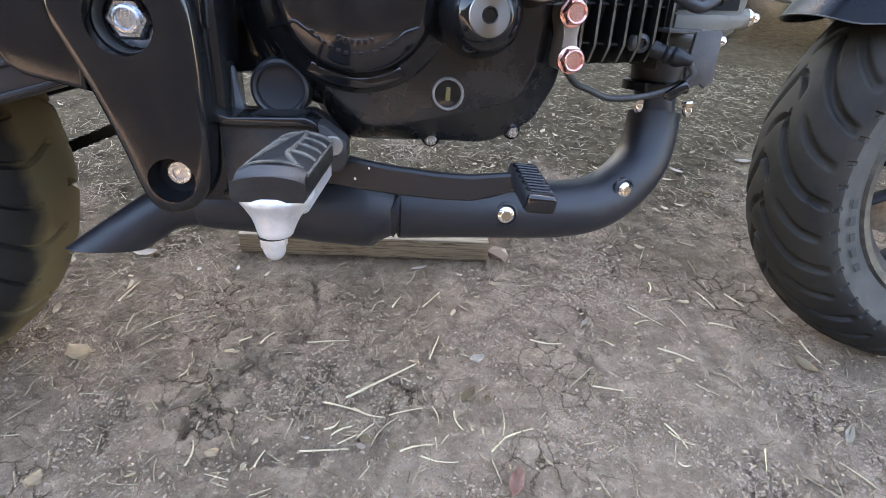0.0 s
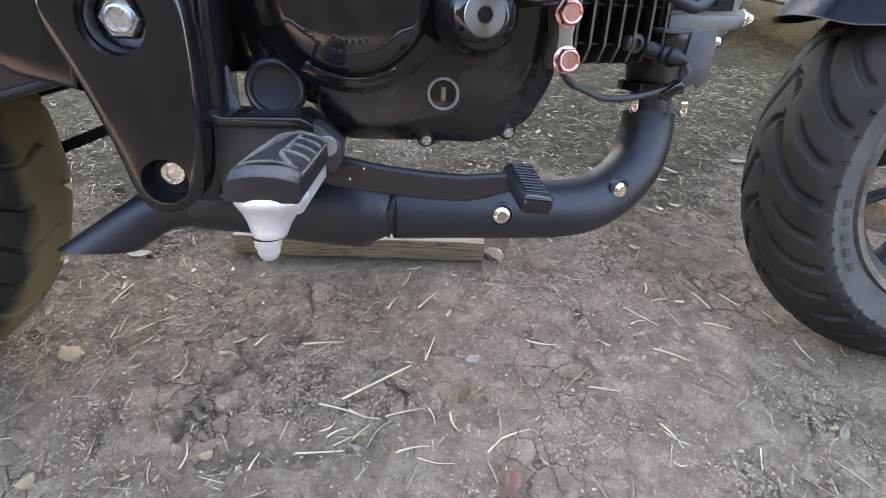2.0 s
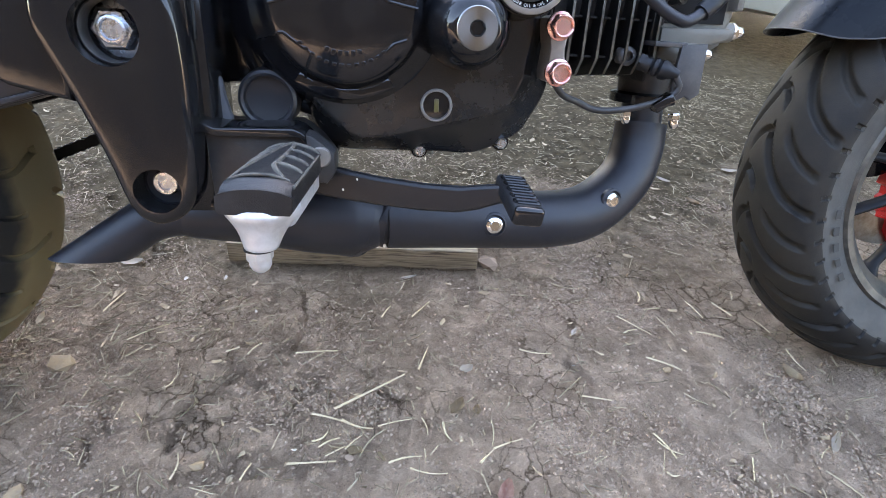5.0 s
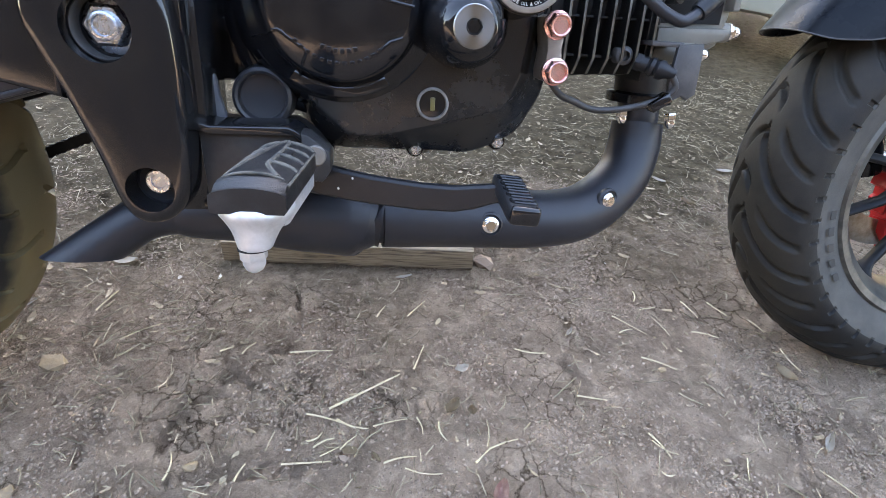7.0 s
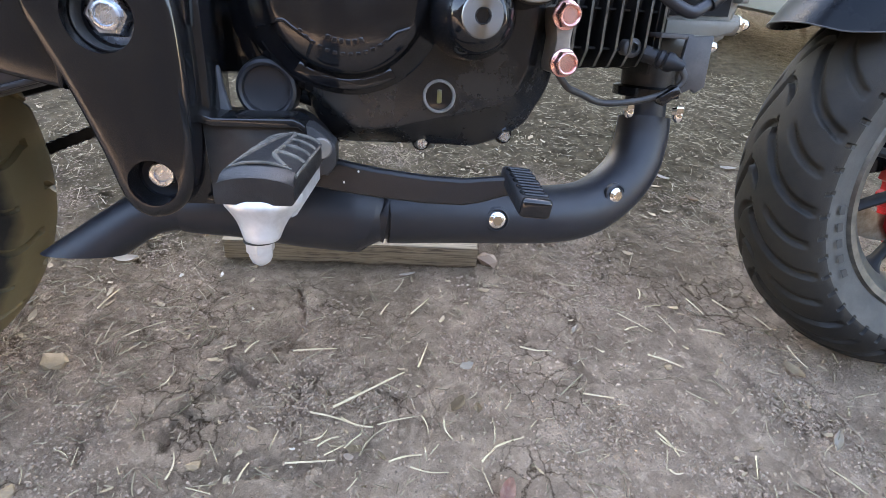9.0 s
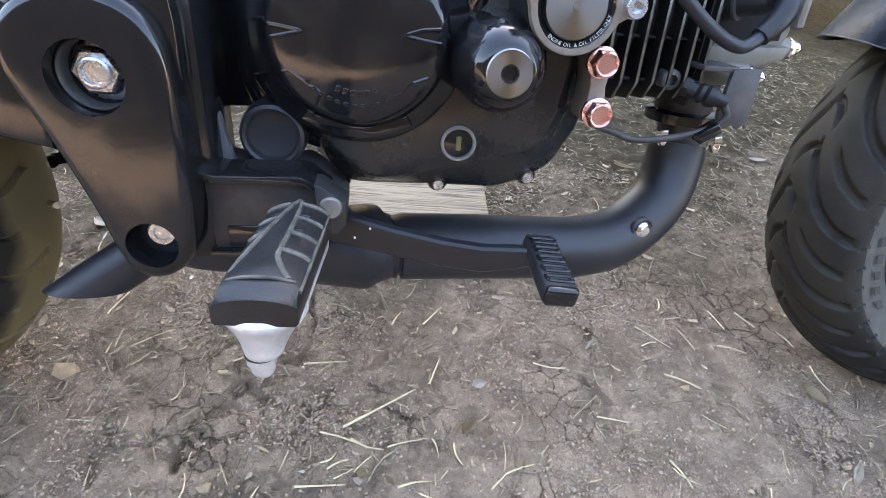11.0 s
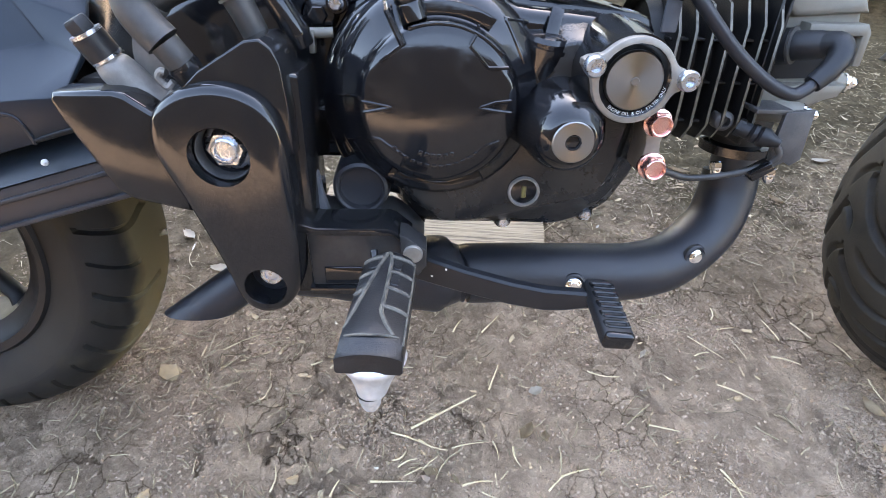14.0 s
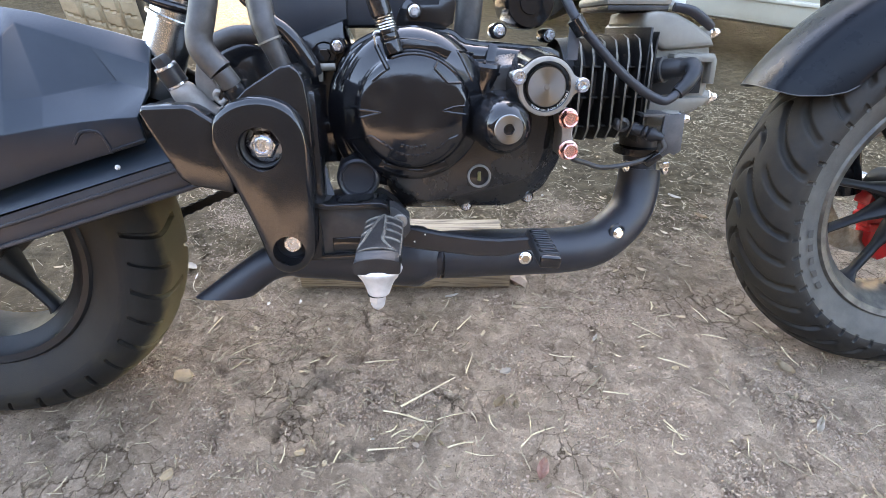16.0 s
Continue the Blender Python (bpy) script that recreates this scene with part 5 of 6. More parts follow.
for q in ((0, 1, 2), (5, 4, 3), (0, 3, 4, 1), (1, 4, 5, 2), (2, 5, 3, 0)):
    ledge.faces.new([lv[i] for i in q])
part("swingarm_ledge", ledge, PLASTIC, swing, "bluish dusty upper ledge")
part("swingarm_rib", plate([(-0.05, 0.243), (0.130, 0.2915), (0.307, 0.3445), (0.308, 0.341), (0.130, 0.288), (-0.05, 0.2395)], -0.12, -0.1275, 0.0008), EXHAUST, swing)
part("swingarm_rib", plate([(-0.05, 0.218), (0.121, 0.2705), (0.323, 0.3295), (0.325, 0.326), (0.121, 0.2665), (-0.05, 0.214)], -0.12, -0.1295, 0.001), EXHAUST, swing)
part("rear_axle", merged(tube([(0.006, -0.125, 0.226), (0.006, 0.125, 0.226)], 0.008, 14, 2), hex_head((0.006, -0.118, 0.226), 0.024, 0.011, flange=0.018)), ZINC, bike, "zinc plated rear axle nut")


def hugger():
    """The faceted plastic cover over the swingarm and the rear tyre."""
    low = [(-0.1500, -0.1270, 0.2220), (0.0300, -0.1270, 0.2890), (0.1394, -0.1270, 0.3251), (0.1777, -0.1270, 0.3375), (0.2238, -0.1270, 0.3512), (0.2446, -0.1270, 0.3571), (0.2732, -0.1270, 0.3653)]
    side = [(-0.1400, -0.1300, 0.2900), (0.0400, -0.1300, 0.3450), (0.1559, -0.1300, 0.3748), (0.1910, -0.1300, 0.3808), (0.2215, -0.1300, 0.3848), (0.2480, -0.1300, 0.3875), (0.2711, -0.1280, 0.3885)]
    crease = [(-0.1400, -0.1150, 0.3300), (0.0400, -0.1150, 0.3780), (0.1542, -0.1150, 0.4020), (0.1797, -0.1000, 0.4042), (0.2068, -0.0860, 0.4094), (0.2336, -0.0720, 0.4144), (0.2728, -0.0990, 0.4091)]
    crest = [(-0.1500, -0.0900, 0.3850), (0.0400, -0.0900, 0.4370), (0.1538, -0.0900, 0.4560), (0.1546, -0.0700, 0.4668), (0.1852, -0.0700, 0.4569), (0.2149, -0.0690, 0.4462), (0.2665, -0.0700, 0.4297)]
    top = [(-0.1600, -0.0500, 0.4200), (0.0200, -0.0550, 0.4750), (0.1383, -0.055, 0.4806), (0.1667, -0.055, 0.476), (0.1996, -0.055, 0.4675), (0.231, -0.05, 0.4588), (0.2597, -0.045, 0.4497)]
    rows = []
    for a, b, c, d, e in zip(low, side, crease, crest, top):
        rows.append([a, b, c, d, e, (e[0], 0.06, e[2] - 0.034), (e[0], 0.10, c[2]), (e[0], 0.10, a[2])])
    xs = low
    verts = [v for r in rows for v in r]
    k = 8
    verts += [(v[0], v[1] * 0.955, v[2] - 0.004 * (1 if abs(v[1]) < 0.116 else 0)) for v in verts]
    n1, faces = len(xs) * k, []
    for i in range(len(xs) - 1):
        for j in range(k - 1):
            a = i * k + j
            faces.append((a, a + 1, a + k + 1, a + k))
            faces.append((n1 + a, n1 + a + k, n1 + a + k + 1, n1 + a + 1))
        for j in (0, k - 1):
            a = i * k + j
            faces.append((a, a + k, n1 + a + k, n1 + a))
    for j in range(k - 1):
        for i in (0, len(xs) - 1):
            a = i * k + j
            faces.append((a, a + 1, n1 + a + 1, n1 + a))
    bm = bmesh.new()
    vs = [bm.verts.new(v) for v in verts]
    for f in faces:
        bm.faces.new([vs[q] for q in f])
    bmesh.ops.recalc_face_normals(bm, faces=bm.faces)
    bmesh.ops.bevel(bm, geom=[e for e in bm.edges if len(e.link_faces) == 2 and e.calc_face_angle(0) > 0.2], offset=0.0014, segments=2, profile=0.5, affect="EDGES")
    return bm


hug = part("rear_hugger", hugger(), PLASTIC, bike, "faceted dark plastic rear hugger with dust", smooth=25)
# black filler plate added to keep bright ground from showing through the gap
part("hugger_filler", plate([(0.252, 0.3845), (0.270, 0.3955), (0.300, 0.396), (0.330, 0.385), (0.330, 0.338), (0.244, 0.318)], 0.09, -0.10, 0.002), SHADEBLACK, hug, "added black plate filling the dark gap behind the hugger")
part("hugger_ridge", tube([(0.2121, -0.1285, 0.3654), (0.2209, -0.1295, 0.3759), (0.2347, -0.1295, 0.3758), (0.2401, -0.1285, 0.3661), (0.2424, -0.1278, 0.3562)], 0.0016, 8, 5, flat=0.6), PLASTIC, hug, "arched ridge in the hugger")
part("hugger_ridge", tube([(0.2421, -0.1280, 0.3588), (0.2588, -0.1280, 0.3642), (0.2738, -0.1280, 0.3685)], 0.0012, 8, 3), PLASTIC, hug)
part("dirt_speck", lathe([(0.0022, 0.112), (0.0026, 0.1135), (0.0015, 0.1155), (0, 0.116)], (0.2445, -0.0155, 0.3435), 8), LETTER, hug)

# chain seen through the gap behind the rear wheel
for i in range(14):
    x = 0.17 + i * 0.0125
    z = 0.218 + i * 0.0052
    link = moved(merged(plate(smooth_outline([(-0.008, -0.006), (0, -0.0042), (0.008, -0.006), (0.0105, 0), (0.008, 0.006), (0, 0.0042), (-0.008, 0.006), (-0.0105, 0)], 2), 0.0, -0.0018, 0), plate(smooth_outline([(-0.008, -0.006), (0, -0.0042), (0.008, -0.006), (0.0105, 0), (0.008, 0.006), (0, 0.0042), (-0.008, 0.006), (-0.0105, 0)], 2), 0.010, 0.008, 0), lathe([(0.0045, -0.009), (0.0045, 0.001)], (0.0062, 0, 0), 10)), Matrix.Translation((x, 0.058, z)) @ Matrix.Rotation(radians(-22), 4, "Y"))
    part("chain_link", link, FINBLACK, bike, "greasy black drive chain link" if i == 0 else "")

# shock absorber, brake cylinder, hoses and frame tubes
shock = part("shock_absorber", merged(tube([(0.250, -0.030, 0.398), (0.268, -0.030, 0.440), (0.288, -0.030, 0.485), (0.294, -0.03, 0.50)], 0.0225, 28, 4), lathe([(0.0225, -0.002), (0.0258, -0.001), (0.0258, 0.002), (0.0225, 0.003)], (0.2815, -0.030, 0.470), 36, (0.4, 0, 0.91))), SILVER, bike, "bright shock absorber body")
for k in range(4):
    part("spring_coil", tube([(0.2835 + 0.005 * k + 0.024 * math.cos(a), -0.030 + 0.026 * math.sin(a), 0.4745 + k * 0.012 + 0.012 * a / 6.283 + 0.01 * math.cos(a) * -1.0) for a in np.linspace(0, 2 * math.pi, 13)], 0.0048, 10, 2), SATIN, shock, "black spring coil" if k == 0 else "")
part("brake_cylinder", merged(tube([(0.362, -0.128, 0.368), (0.345, -0.136, 0.384), (0.3325, -0.1415, 0.3965), (0.3262, -0.1440, 0.4055), (0.3215, -0.1455, 0.4120), (0.3190, -0.1462, 0.4160), (0.3180, -0.1468, 0.4195)], [0.0110, 0.0112, 0.0112, 0.0112, 0.0106, 0.0088, 0.0084], 28, 5), plate(smooth_outline([(0.330, 0.414), (0.3335, 0.434), (0.3375, 0.440), (0.3455, 0.421), (0.3475, 0.410), (0.340, 0.402)], 3), -0.130, -0.139, 0.0015)), CASTLIGHT, bike, "grey cast rear brake cylinder")
part("cylinder_collar", tube([(0.3181, -0.1467, 0.4190), (0.3129, -0.1497, 0.4310)], 0.0096, 24, 2), LEVER, bike, "black rubber collar")
part("cylinder_clamp", merged(tube([(0.3129, -0.1497, 0.4310), (0.3121, -0.1501, 0.4330)], 0.0094, 24, 2), tube([(0.3189, -0.1463, 0.4175), (0.3182, -0.1467, 0.4190)], 0.0096, 24, 2)), ZINC, bike, "thin steel clamps")
part("switch_plug", hex_head((0.3121, -0.1501, 0.4330), 0.0128, 0.0080, (-0.42, -0.22, 0.88)), LEVER, bike, "black hexagonal switch plug")
part("reservoir_hose", tube([(0.3571, -0.153, 0.4286), (0.3505, -0.153, 0.4366), (0.3445, -0.1525, 0.4465), (0.3440, -0.151, 0.4570), (0.3471, -0.150, 0.4671), (0.352, -0.145, 0.49), (0.355, -0.135, 0.53)], [0.0108, 0.0106, 0.0106, 0.0106, 0.0106, 0.0106, 0.0106], 26, 8), HOSE, bike, "thick black rubber hose with a bend")
part("hose_sleeve", tube([(0.3575, -0.153, 0.4281), (0.3623, -0.152, 0.4202), (0.3640, -0.1512, 0.4168)], 0.0088, 22, 4), HOSE, bike, "thinner rubber sleeve under the hose")
part("hose_fitting", merged(tube([(0.3640, -0.1512, 0.4168), (0.3662, -0.150, 0.4125), (0.3695, -0.148, 0.4040)], 0.0094, 22, 4), tube([(0.3648, -0.1508, 0.4150), (0.3653, -0.1506, 0.4140)], 0.0098, 22, 2)), SATIN, bike, "black crimped hose end")
part("hose_clip", merged(tube([(0.3515, -0.152, 0.4040), (0.3495, -0.1535, 0.4085), (0.3520, -0.1545, 0.4125), (0.3550, -0.1545, 0.4120)], 0.0020, 8, 4), tube([(0.3515, -0.152, 0.4040), (0.3545, -0.153, 0.4030), (0.3580, -0.153, 0.4062)], 0.0020, 8, 4), plate([(0.345, 0.392), (0.3525, 0.4005), (0.358, 0.398), (0.3555, 0.388)], -0.1480, -0.1495, 0.0006)), CASTLIGHT, bike, "bent steel hose clip")
part("breather_hose", tube([(0.4016, -0.122, 0.4300), (0.3973, -0.124, 0.4421), (0.3937, -0.124, 0.4511), (0.3919, -0.122, 0.4595), (0.3895, -0.12, 0.4664), (0.384, -0.11, 0.50)], [0.0085, 0.0085, 0.0094, 0.0108, 0.0112, 0.0112], 20, 6), HOSE, bike, "black breather hose with a clamp")
part("hose_band", tube([(0.3940, -0.124, 0.4505), (0.3934, -0.124, 0.4520)], 0.0112, 20, 2), CASTGREY, bike, "narrow hose band")
part("curved_hose", tube([(0.3275, -0.10, 0.4385), (0.337, -0.10, 0.447), (0.354, -0.10, 0.4544), (0.3672, -0.10, 0.4563), (0.385, -0.10, 0.4555)], 0.0082, 18, 6), HOSE, bike, "curved rubber hose")
part("worm_clamp", merged(tube([(0.3305, -0.10, 0.4418), (0.3340, -0.10, 0.4447)], 0.0090, 20, 2), moved(box(-0.0035, 0.0035, -0.003, 0.003, -0.006, 0.006, 0.0008), Matrix.Translation((0.3265, -0.1075, 0.4395)) @ Matrix.Rotation(radians(-35), 4, "Y"))), CASTLIGHT, bike, "corroded worm-drive hose clamp")
part("frame_tube", tube([(0.375, -0.112, 0.487), (0.3966, -0.118, 0.4665), (0.4069, -0.118, 0.459), (0.4151, -0.118, 0.4498), (0.4216, -0.117, 0.4384), (0.4251, -0.115, 0.4303), (0.4272, -0.113, 0.4222)], [0.0068, 0.0068, 0.0068, 0.0072, 0.0078, 0.0092, 0.0085], 20, 6), SATIN, bike, "glossy black frame tube")
part("cable_tie", merged(tube([(0.428, -0.1, 0.4275), (0.446, -0.098, 0.428)], 0.0035, 10, 2), box(0.43, 0.434, -0.103, -0.096, 0.415, 0.43, 0.0006)), CASTGREY, bike, "grey cable tie")
part("mount_bolt", merged(hex_head((0.436, -0.09, 0.438), 0.0115, 0.006, flange=0.0105), lathe([(0.012, -0.02), (0.012, 0)], (0.436, -0.09, 0.438), 20)), SATIN, bike, "dark engine mount bolt")
strap = part("heel_tag", plate(smooth_outline([(0.4245, 0.3385), (0.429, 0.3425), (0.4335, 0.3395), (0.4352, 0.327), (0.4398, 0.303), (0.427, 0.303), (0.4250, 0.322)], 3), -0.126, -0.1315, 0.0012), STRAP, bike, "grey bent metal strap beside the guard")
part("strap_hook", tube([(0.4285, -0.133, 0.3385), (0.4262, -0.134, 0.347), (0.4215, -0.134, 0.358), (0.4235, -0.134, 0.366), (0.4262, -0.133, 0.372)], 0.0014, 8, 5), BRACKET, strap, "thin wire hook")

# frame and dark bodywork behind and above the engine
part("frame_spine", tube([(0.30, 0.0, 0.535), (0.45, 0.0, 0.53), (0.62, 0.0, 0.545), (0.85, 0.0, 0.60), (1.05, 0, 0.70)], 0.035, 18, 5), EXHAUST, bike, "black frame spine")
part("frame_side_plate", plate([(0.315, 0.33), (0.455, 0.33), (0.455, 0.47), (0.405, 0.452), (0.385, 0.444), (0.358, 0.450), (0.338, 0.445), (0.320, 0.432), (0.312, 0.40)], 0.075, -0.075, 0.006), SATIN, bike, "black main frame casting")
part("frame_gusset", plate([(0.370, 0.492), (0.368, 0.458), (0.386, 0.446), (0.43, 0.455), (0.455, 0.46), (0.455, 0.50), (0.40, 0.53)], -0.02, -0.035, 0.002), EXHAUST, bike, "black frame gusset")
part("air_box", box(0.405, 0.56, -0.03, 0.06, 0.462, 0.56, 0.008), EXHAUST, bike, "black air box")
part("starter_motor", merged(lathe([(0.026, -0.02), (0.026, 0.038), (0.0235, 0.045), (0.012, 0.0455), (0.0115, 0.048), (0, 0.048)], (0.643, 0, 0.486), 40)), SATIN, bike, "round black starter motor")
part("intake_pipe", tube([(0.574, -0.06, 0.452), (0.577, -0.06, 0.48), (0.58, -0.06, 0.53)], 0.013, 18, 3), HOSE, bike, "black intake hose")
part("engine_bracket", plate([(0.503, 0.463), (0.55, 0.461), (0.5585, 0.466), (0.561, 0.49), (0.548, 0.50), (0.544, 0.482), (0.525, 0.482), (0.515, 0.487), (0.507, 0.478)], -0.082, -0.09, 0.0015), SATIN, bike, "black upper engine bracket")
part("intake_manifold", merged(box(0.722, 0.792, -0.048, 0.045, 0.4835, 0.492, 0.003), tube([(0.757, 0.0, 0.49), (0.755, 0.0, 0.515), (0.748, 0.0, 0.54)], 0.03, 28, 4), lathe([(0.006, 0.0), (0.006, 0.006), (0.005, 0.007), (0, 0.007)], (0.732, -0.04, 0.4915), 16, (0, 0, 1)), lathe([(0.006, 0.0), (0.006, 0.006), (0.005, 0.007), (0, 0.007)], (0.782, -0.04, 0.4915), 16, (0, 0, 1))), CASTGREY, bike, "grey intake manifold above the head")
part("manifold_gasket", box(0.724, 0.79, -0.046, 0.04, 0.478, 0.4835, 0.001), FINBLACK, bike, "dark insulating block")
part("injector_stub", tube([(0.806, -0.03, 0.483), (0.808, -0.03, 0.51)], 0.0085, 14, 3), LETTER, bike, "white plastic connector")
part("clutch_arm", merged(tube([(0.583, -0.112, 0.398), (0.5855, -0.116, 0.416), (0.5875, -0.118, 0.4295)], [0.0155, 0.0150, 0.0150], 28, 3), lathe([(0.0150, 0), (0.0135, 0.003), (0.006, 0.0045), (0, 0.0045)], (0.5875, -0.118, 0.4295), 28, (0.12, -0.12, 0.98)), swept_blade((0.589, -0.120, 0.432), (0.5935, -0.112, 0.4475), 0.0085, 0.003)), GLOSS, bike, "glossy black clutch lever housing")
part("housing_seal", tube([(0.5868, -0.1173, 0.4245), (0.5872, -0.1177, 0.4270)], 0.0162, 28, 2), SATIN, bike, "black seal ring")
AXIS = Vector((0.0062, 0.0, -0.0206)).normalized()
part("cable_end", merged(lathe([(0.0070, 0.0), (0.0098, 0.0005), (0.0098, 0.0028), (0.0080, 0.0036), (0.0086, 0.0060), (0.0086, 0.0085), (0.0078, 0.0095), (0.0084, 0.0110), (0.0084, 0.0195), (0.0070, 0.0205), (0, 0.0206)], (0.4963, -0.1385, 0.4605), 28, AXIS), lathe([(0.0062, -0.012), (0.0062, 0.001)], (0.4963, -0.1385, 0.4605), 20, AXIS), tube([(0.4925, -0.1385, 0.4715), (0.4885, -0.138, 0.486), (0.485, -0.136, 0.51)], [0.0092, 0.0098, 0.0090], 20, 4)), GLOSS, bike, "black clutch cable end")
part("cable_spring", tube([(0.4928 + 0.0036 * k / 40 + 0.0080 * math.cos(k * 0.785) * 0.96, -0.1385 + 0.0080 * math.sin(k * 0.785), 0.4718 - 0.0112 * k / 40 + 0.0080 * math.cos(k * 0.785) * 0.29) for k in range(41)], 0.00075, 6, 2), SILVER, bike, "bright coiled cable spring")
part("cable_lever", tube([(0.4900, -0.1470, 0.4590), (0.4862, -0.1480, 0.4580), (0.4852, -0.1480, 0.4555), (0.4862, -0.1475, 0.4480)], 0.0012, 8, 4), ZINC, bike, "thin bent steel cable lever")
part("lever_foot", tube([(0.4862, -0.1460, 0.4480), (0.4910, -0.1475, 0.438), (0.4955, -0.1490, 0.4290)], 0.0022, 8, 3), GLOSS, bike, "black lever foot on the clutch cover")

# side stand, hidden for the most part behind the engine
part("side_stand", tube([(0.44, 0.09, 0.24), (0.47, 0.16, 0.13), (0.49, 0.235, 0.0555)], 0.011, 14, 3), SATIN, bike, "black side stand")


# ---- board, parked van, tyre ----
def board():
    bm = box(-0.1825, 0.1825, -0.088, 0.088, 0.0, 0.034, 0.0025, 2)
    bmesh.ops.subdivide_edges(bm, edges=[e for e in bm.edges if e.calc_length() > 0.1], cuts=24, use_grid_fill=True)
    for v in bm.verts:
        v.co += Vector((0.002 * noise.noise(v.co * 30), 0.003 * noise.noise(v.co * Vector((6, 40, 40)).x * 0.1 + v.co * 22), 0.0006 * noise.noise(v.co * 60)))
    return bm


plank = tagged(part("wooden_board", board(), WOOD, smooth=30), "weathered pale pine board lying on the soil", "board")
plank.matrix_world = pose(-0.075, 0.7285, 0.001, 0, 0, 6.6)

van = tagged(new("parked_van"), "white van parked on the soil behind the motorcycle", "van")
van.matrix_world = pose(1.74, 1.61, 0.0, 0, 0, -38)


def van_body():
    prof = [(-0.02, 0.21), (-0.005, 0.18), (0.04, 0.165), (1.66, 0.165), (1.70, 0.22), (1.72, 0.6), (1.70, 1.1), (1.60, 2.52), (1.45, 2.65), (0.25, 2.65), (0.10, 2.52), (0.0, 1.1), (-0.025, 0.6), (-0.03, 0.34), (-0.012, 0.33), (-0.012, 0.315), (-0.03, 0.305)]
    bm = plate(prof, 2.4, -3.1, 0.03, seg=3)
    return moved(bm, Matrix(((0, 1, 0, 0), (1, 0, 0, 0), (0, 0, 1, 0), (0, 0, 0, 1))))


vb = part("van_body", van_body(), VANPAINT, van, "white painted van body")
part("sill_trim", box(-2.6, 2.2, -0.036, -0.01, 0.255, 0.27, 0.004), VANPAINT, vb)
part("side_window", box(-0.2, 1.2, 0.028, 0.05, 1.12, 1.55, 0.01), GLOSS, van, "dark side window")
for x, y in ((-2.0, 0.16), (1.5, 0.16), (-2.0, 1.52), (1.5, 1.52)):
    vt = part("van_wheel", lathe([(0.17, -0.09), (0.2, -0.1), (0.28, -0.1), (0.31, -0.08), (0.315, 0), (0.31, 0.08), (0.28, 0.1), (0.2, 0.1), (0.17, 0.09), (0.1, 0.07), (0, 0.07)], (x, y, 0.312), 48), RUBBER, van, "black van tyre")
part("under_floor", box(-2.5, 2.2, 0.3, 1.5, 0.19, 0.30, 0.01), SHADEBLACK, van, "dark underside")


def tread_tyre():
    """An old car tyre with a blocked tread."""
    NT, prof = 320, []
    for s in np.linspace(-1, 1, 41):
        prof.append((0.105 * s, 0.31 - 0.012 * abs(s) ** 5 if abs(s) < 0.99 else 0.296))
    verts = []
    for i in range(NT):
        th = 2 * math.pi * i / NT
        for k, (y, r) in enumerate(prof):
            cut = 0.008 if (k % 10 in (0, 1)) and 3 < k < 38 else (0.006 if (i + (k // 10) * 3 + (k % 10) // 3) % 8 == 0 and k % 10 > 1 else 0)
            verts.append(((r - cut) * math.cos(th), y, (r - cut) * math.sin(th)))
    faces = [(i * 41 + k, ((i + 1) % NT) * 41 + k, ((i + 1) % NT) * 41 + k + 1, i * 41 + k + 1) for i in range(NT) for k in range(40)]
    ob = mesh_object("car_tyre", verts, faces, TREAD, smooth=30)
    part("sidewall", lathe([(0.19, -0.085), (0.2, -0.1), (0.27, -0.115), (0.297, -0.105)], (0, 0, 0), 64), RUBBER, ob)
    part("sidewall", lathe([(0.19, 0.085), (0.2, 0.1), (0.27, 0.115), (0.297, 0.105)], (0, 0, 0), 64), RUBBER, ob)
    part("wheel_disc", lathe([(0.2, -0.06), (0.17, -0.03), (0.05, -0.04), (0, -0.04), (0, 0.04), (0.05, 0.04), (0.17, 0.03), (0.2, 0.06)], (0, 0, 0), 48), RIM, ob)
    return ob


old = tagged(tread_tyre(), "dusty car tyre turned towards the motorcycle, sunlight in its tread colour", "tyre")
old.matrix_world = pose(-1.21, 1.83, 0.30, 0, 0, -74)


def car_body():
    prof = [(0.0, 0.35), (0.05, 0.24), (1.6, 0.24), (1.65, 0.4), (1.68, 0.9), (1.5, 2.4), (1.35, 2.6), (0.35, 2.6), (0.2, 2.45), (0.0, 0.95)]
    return moved(plate(prof, 2.0, -2.0, 0.04, seg=3), Matrix(((0, 1, 0, 0), (1, 0, 0, 0), (0, 0, 1, 0), (0, 0, 0, 1))))


# vehicle added at the left so that its shadow covers the soil there
car = tagged(new("shade_car"), "pale van added at the left to shade the soil", "car")
car.matrix_world = pose(-3.75, 3.05, 0.0)
part("car_body", car_body(), VANPAINT, car, "pale painted body")
for x, y in ((-1.2, 0.16), (1.1, 0.16), (-1.2, 1.5), (1.1, 1.5)):
    part("car_wheel", lathe([(0.17, -0.09), (0.2, -0.1), (0.28, -0.1), (0.31, -0.08), (0.315, 0), (0.31, 0.08), (0.28, 0.1), (0.2, 0.1), (0.17, 0.09), (0.1, 0.07), (0, 0.07)], (x, y, 0.312), 48), RUBBER, car, "black tyre")

# an unseen dark wall added behind the camera to darken the bike's reflections
tagged(part("dark_reflection_wall", box(-12, 12, -3.15, -2.85, -0.05, 2.2, 0.02, 1), material("dark wall for reflections", (0.014, 0.0125, 0.011), 0.9, color2=(0.022, 0.0195, 0.0165), scale=1.5, bump=0.4, bump_scale=30, spec=0.0), smooth=0), "unseen dark wall added for dark reflections in the motorcycle", "wall", kind="structure")

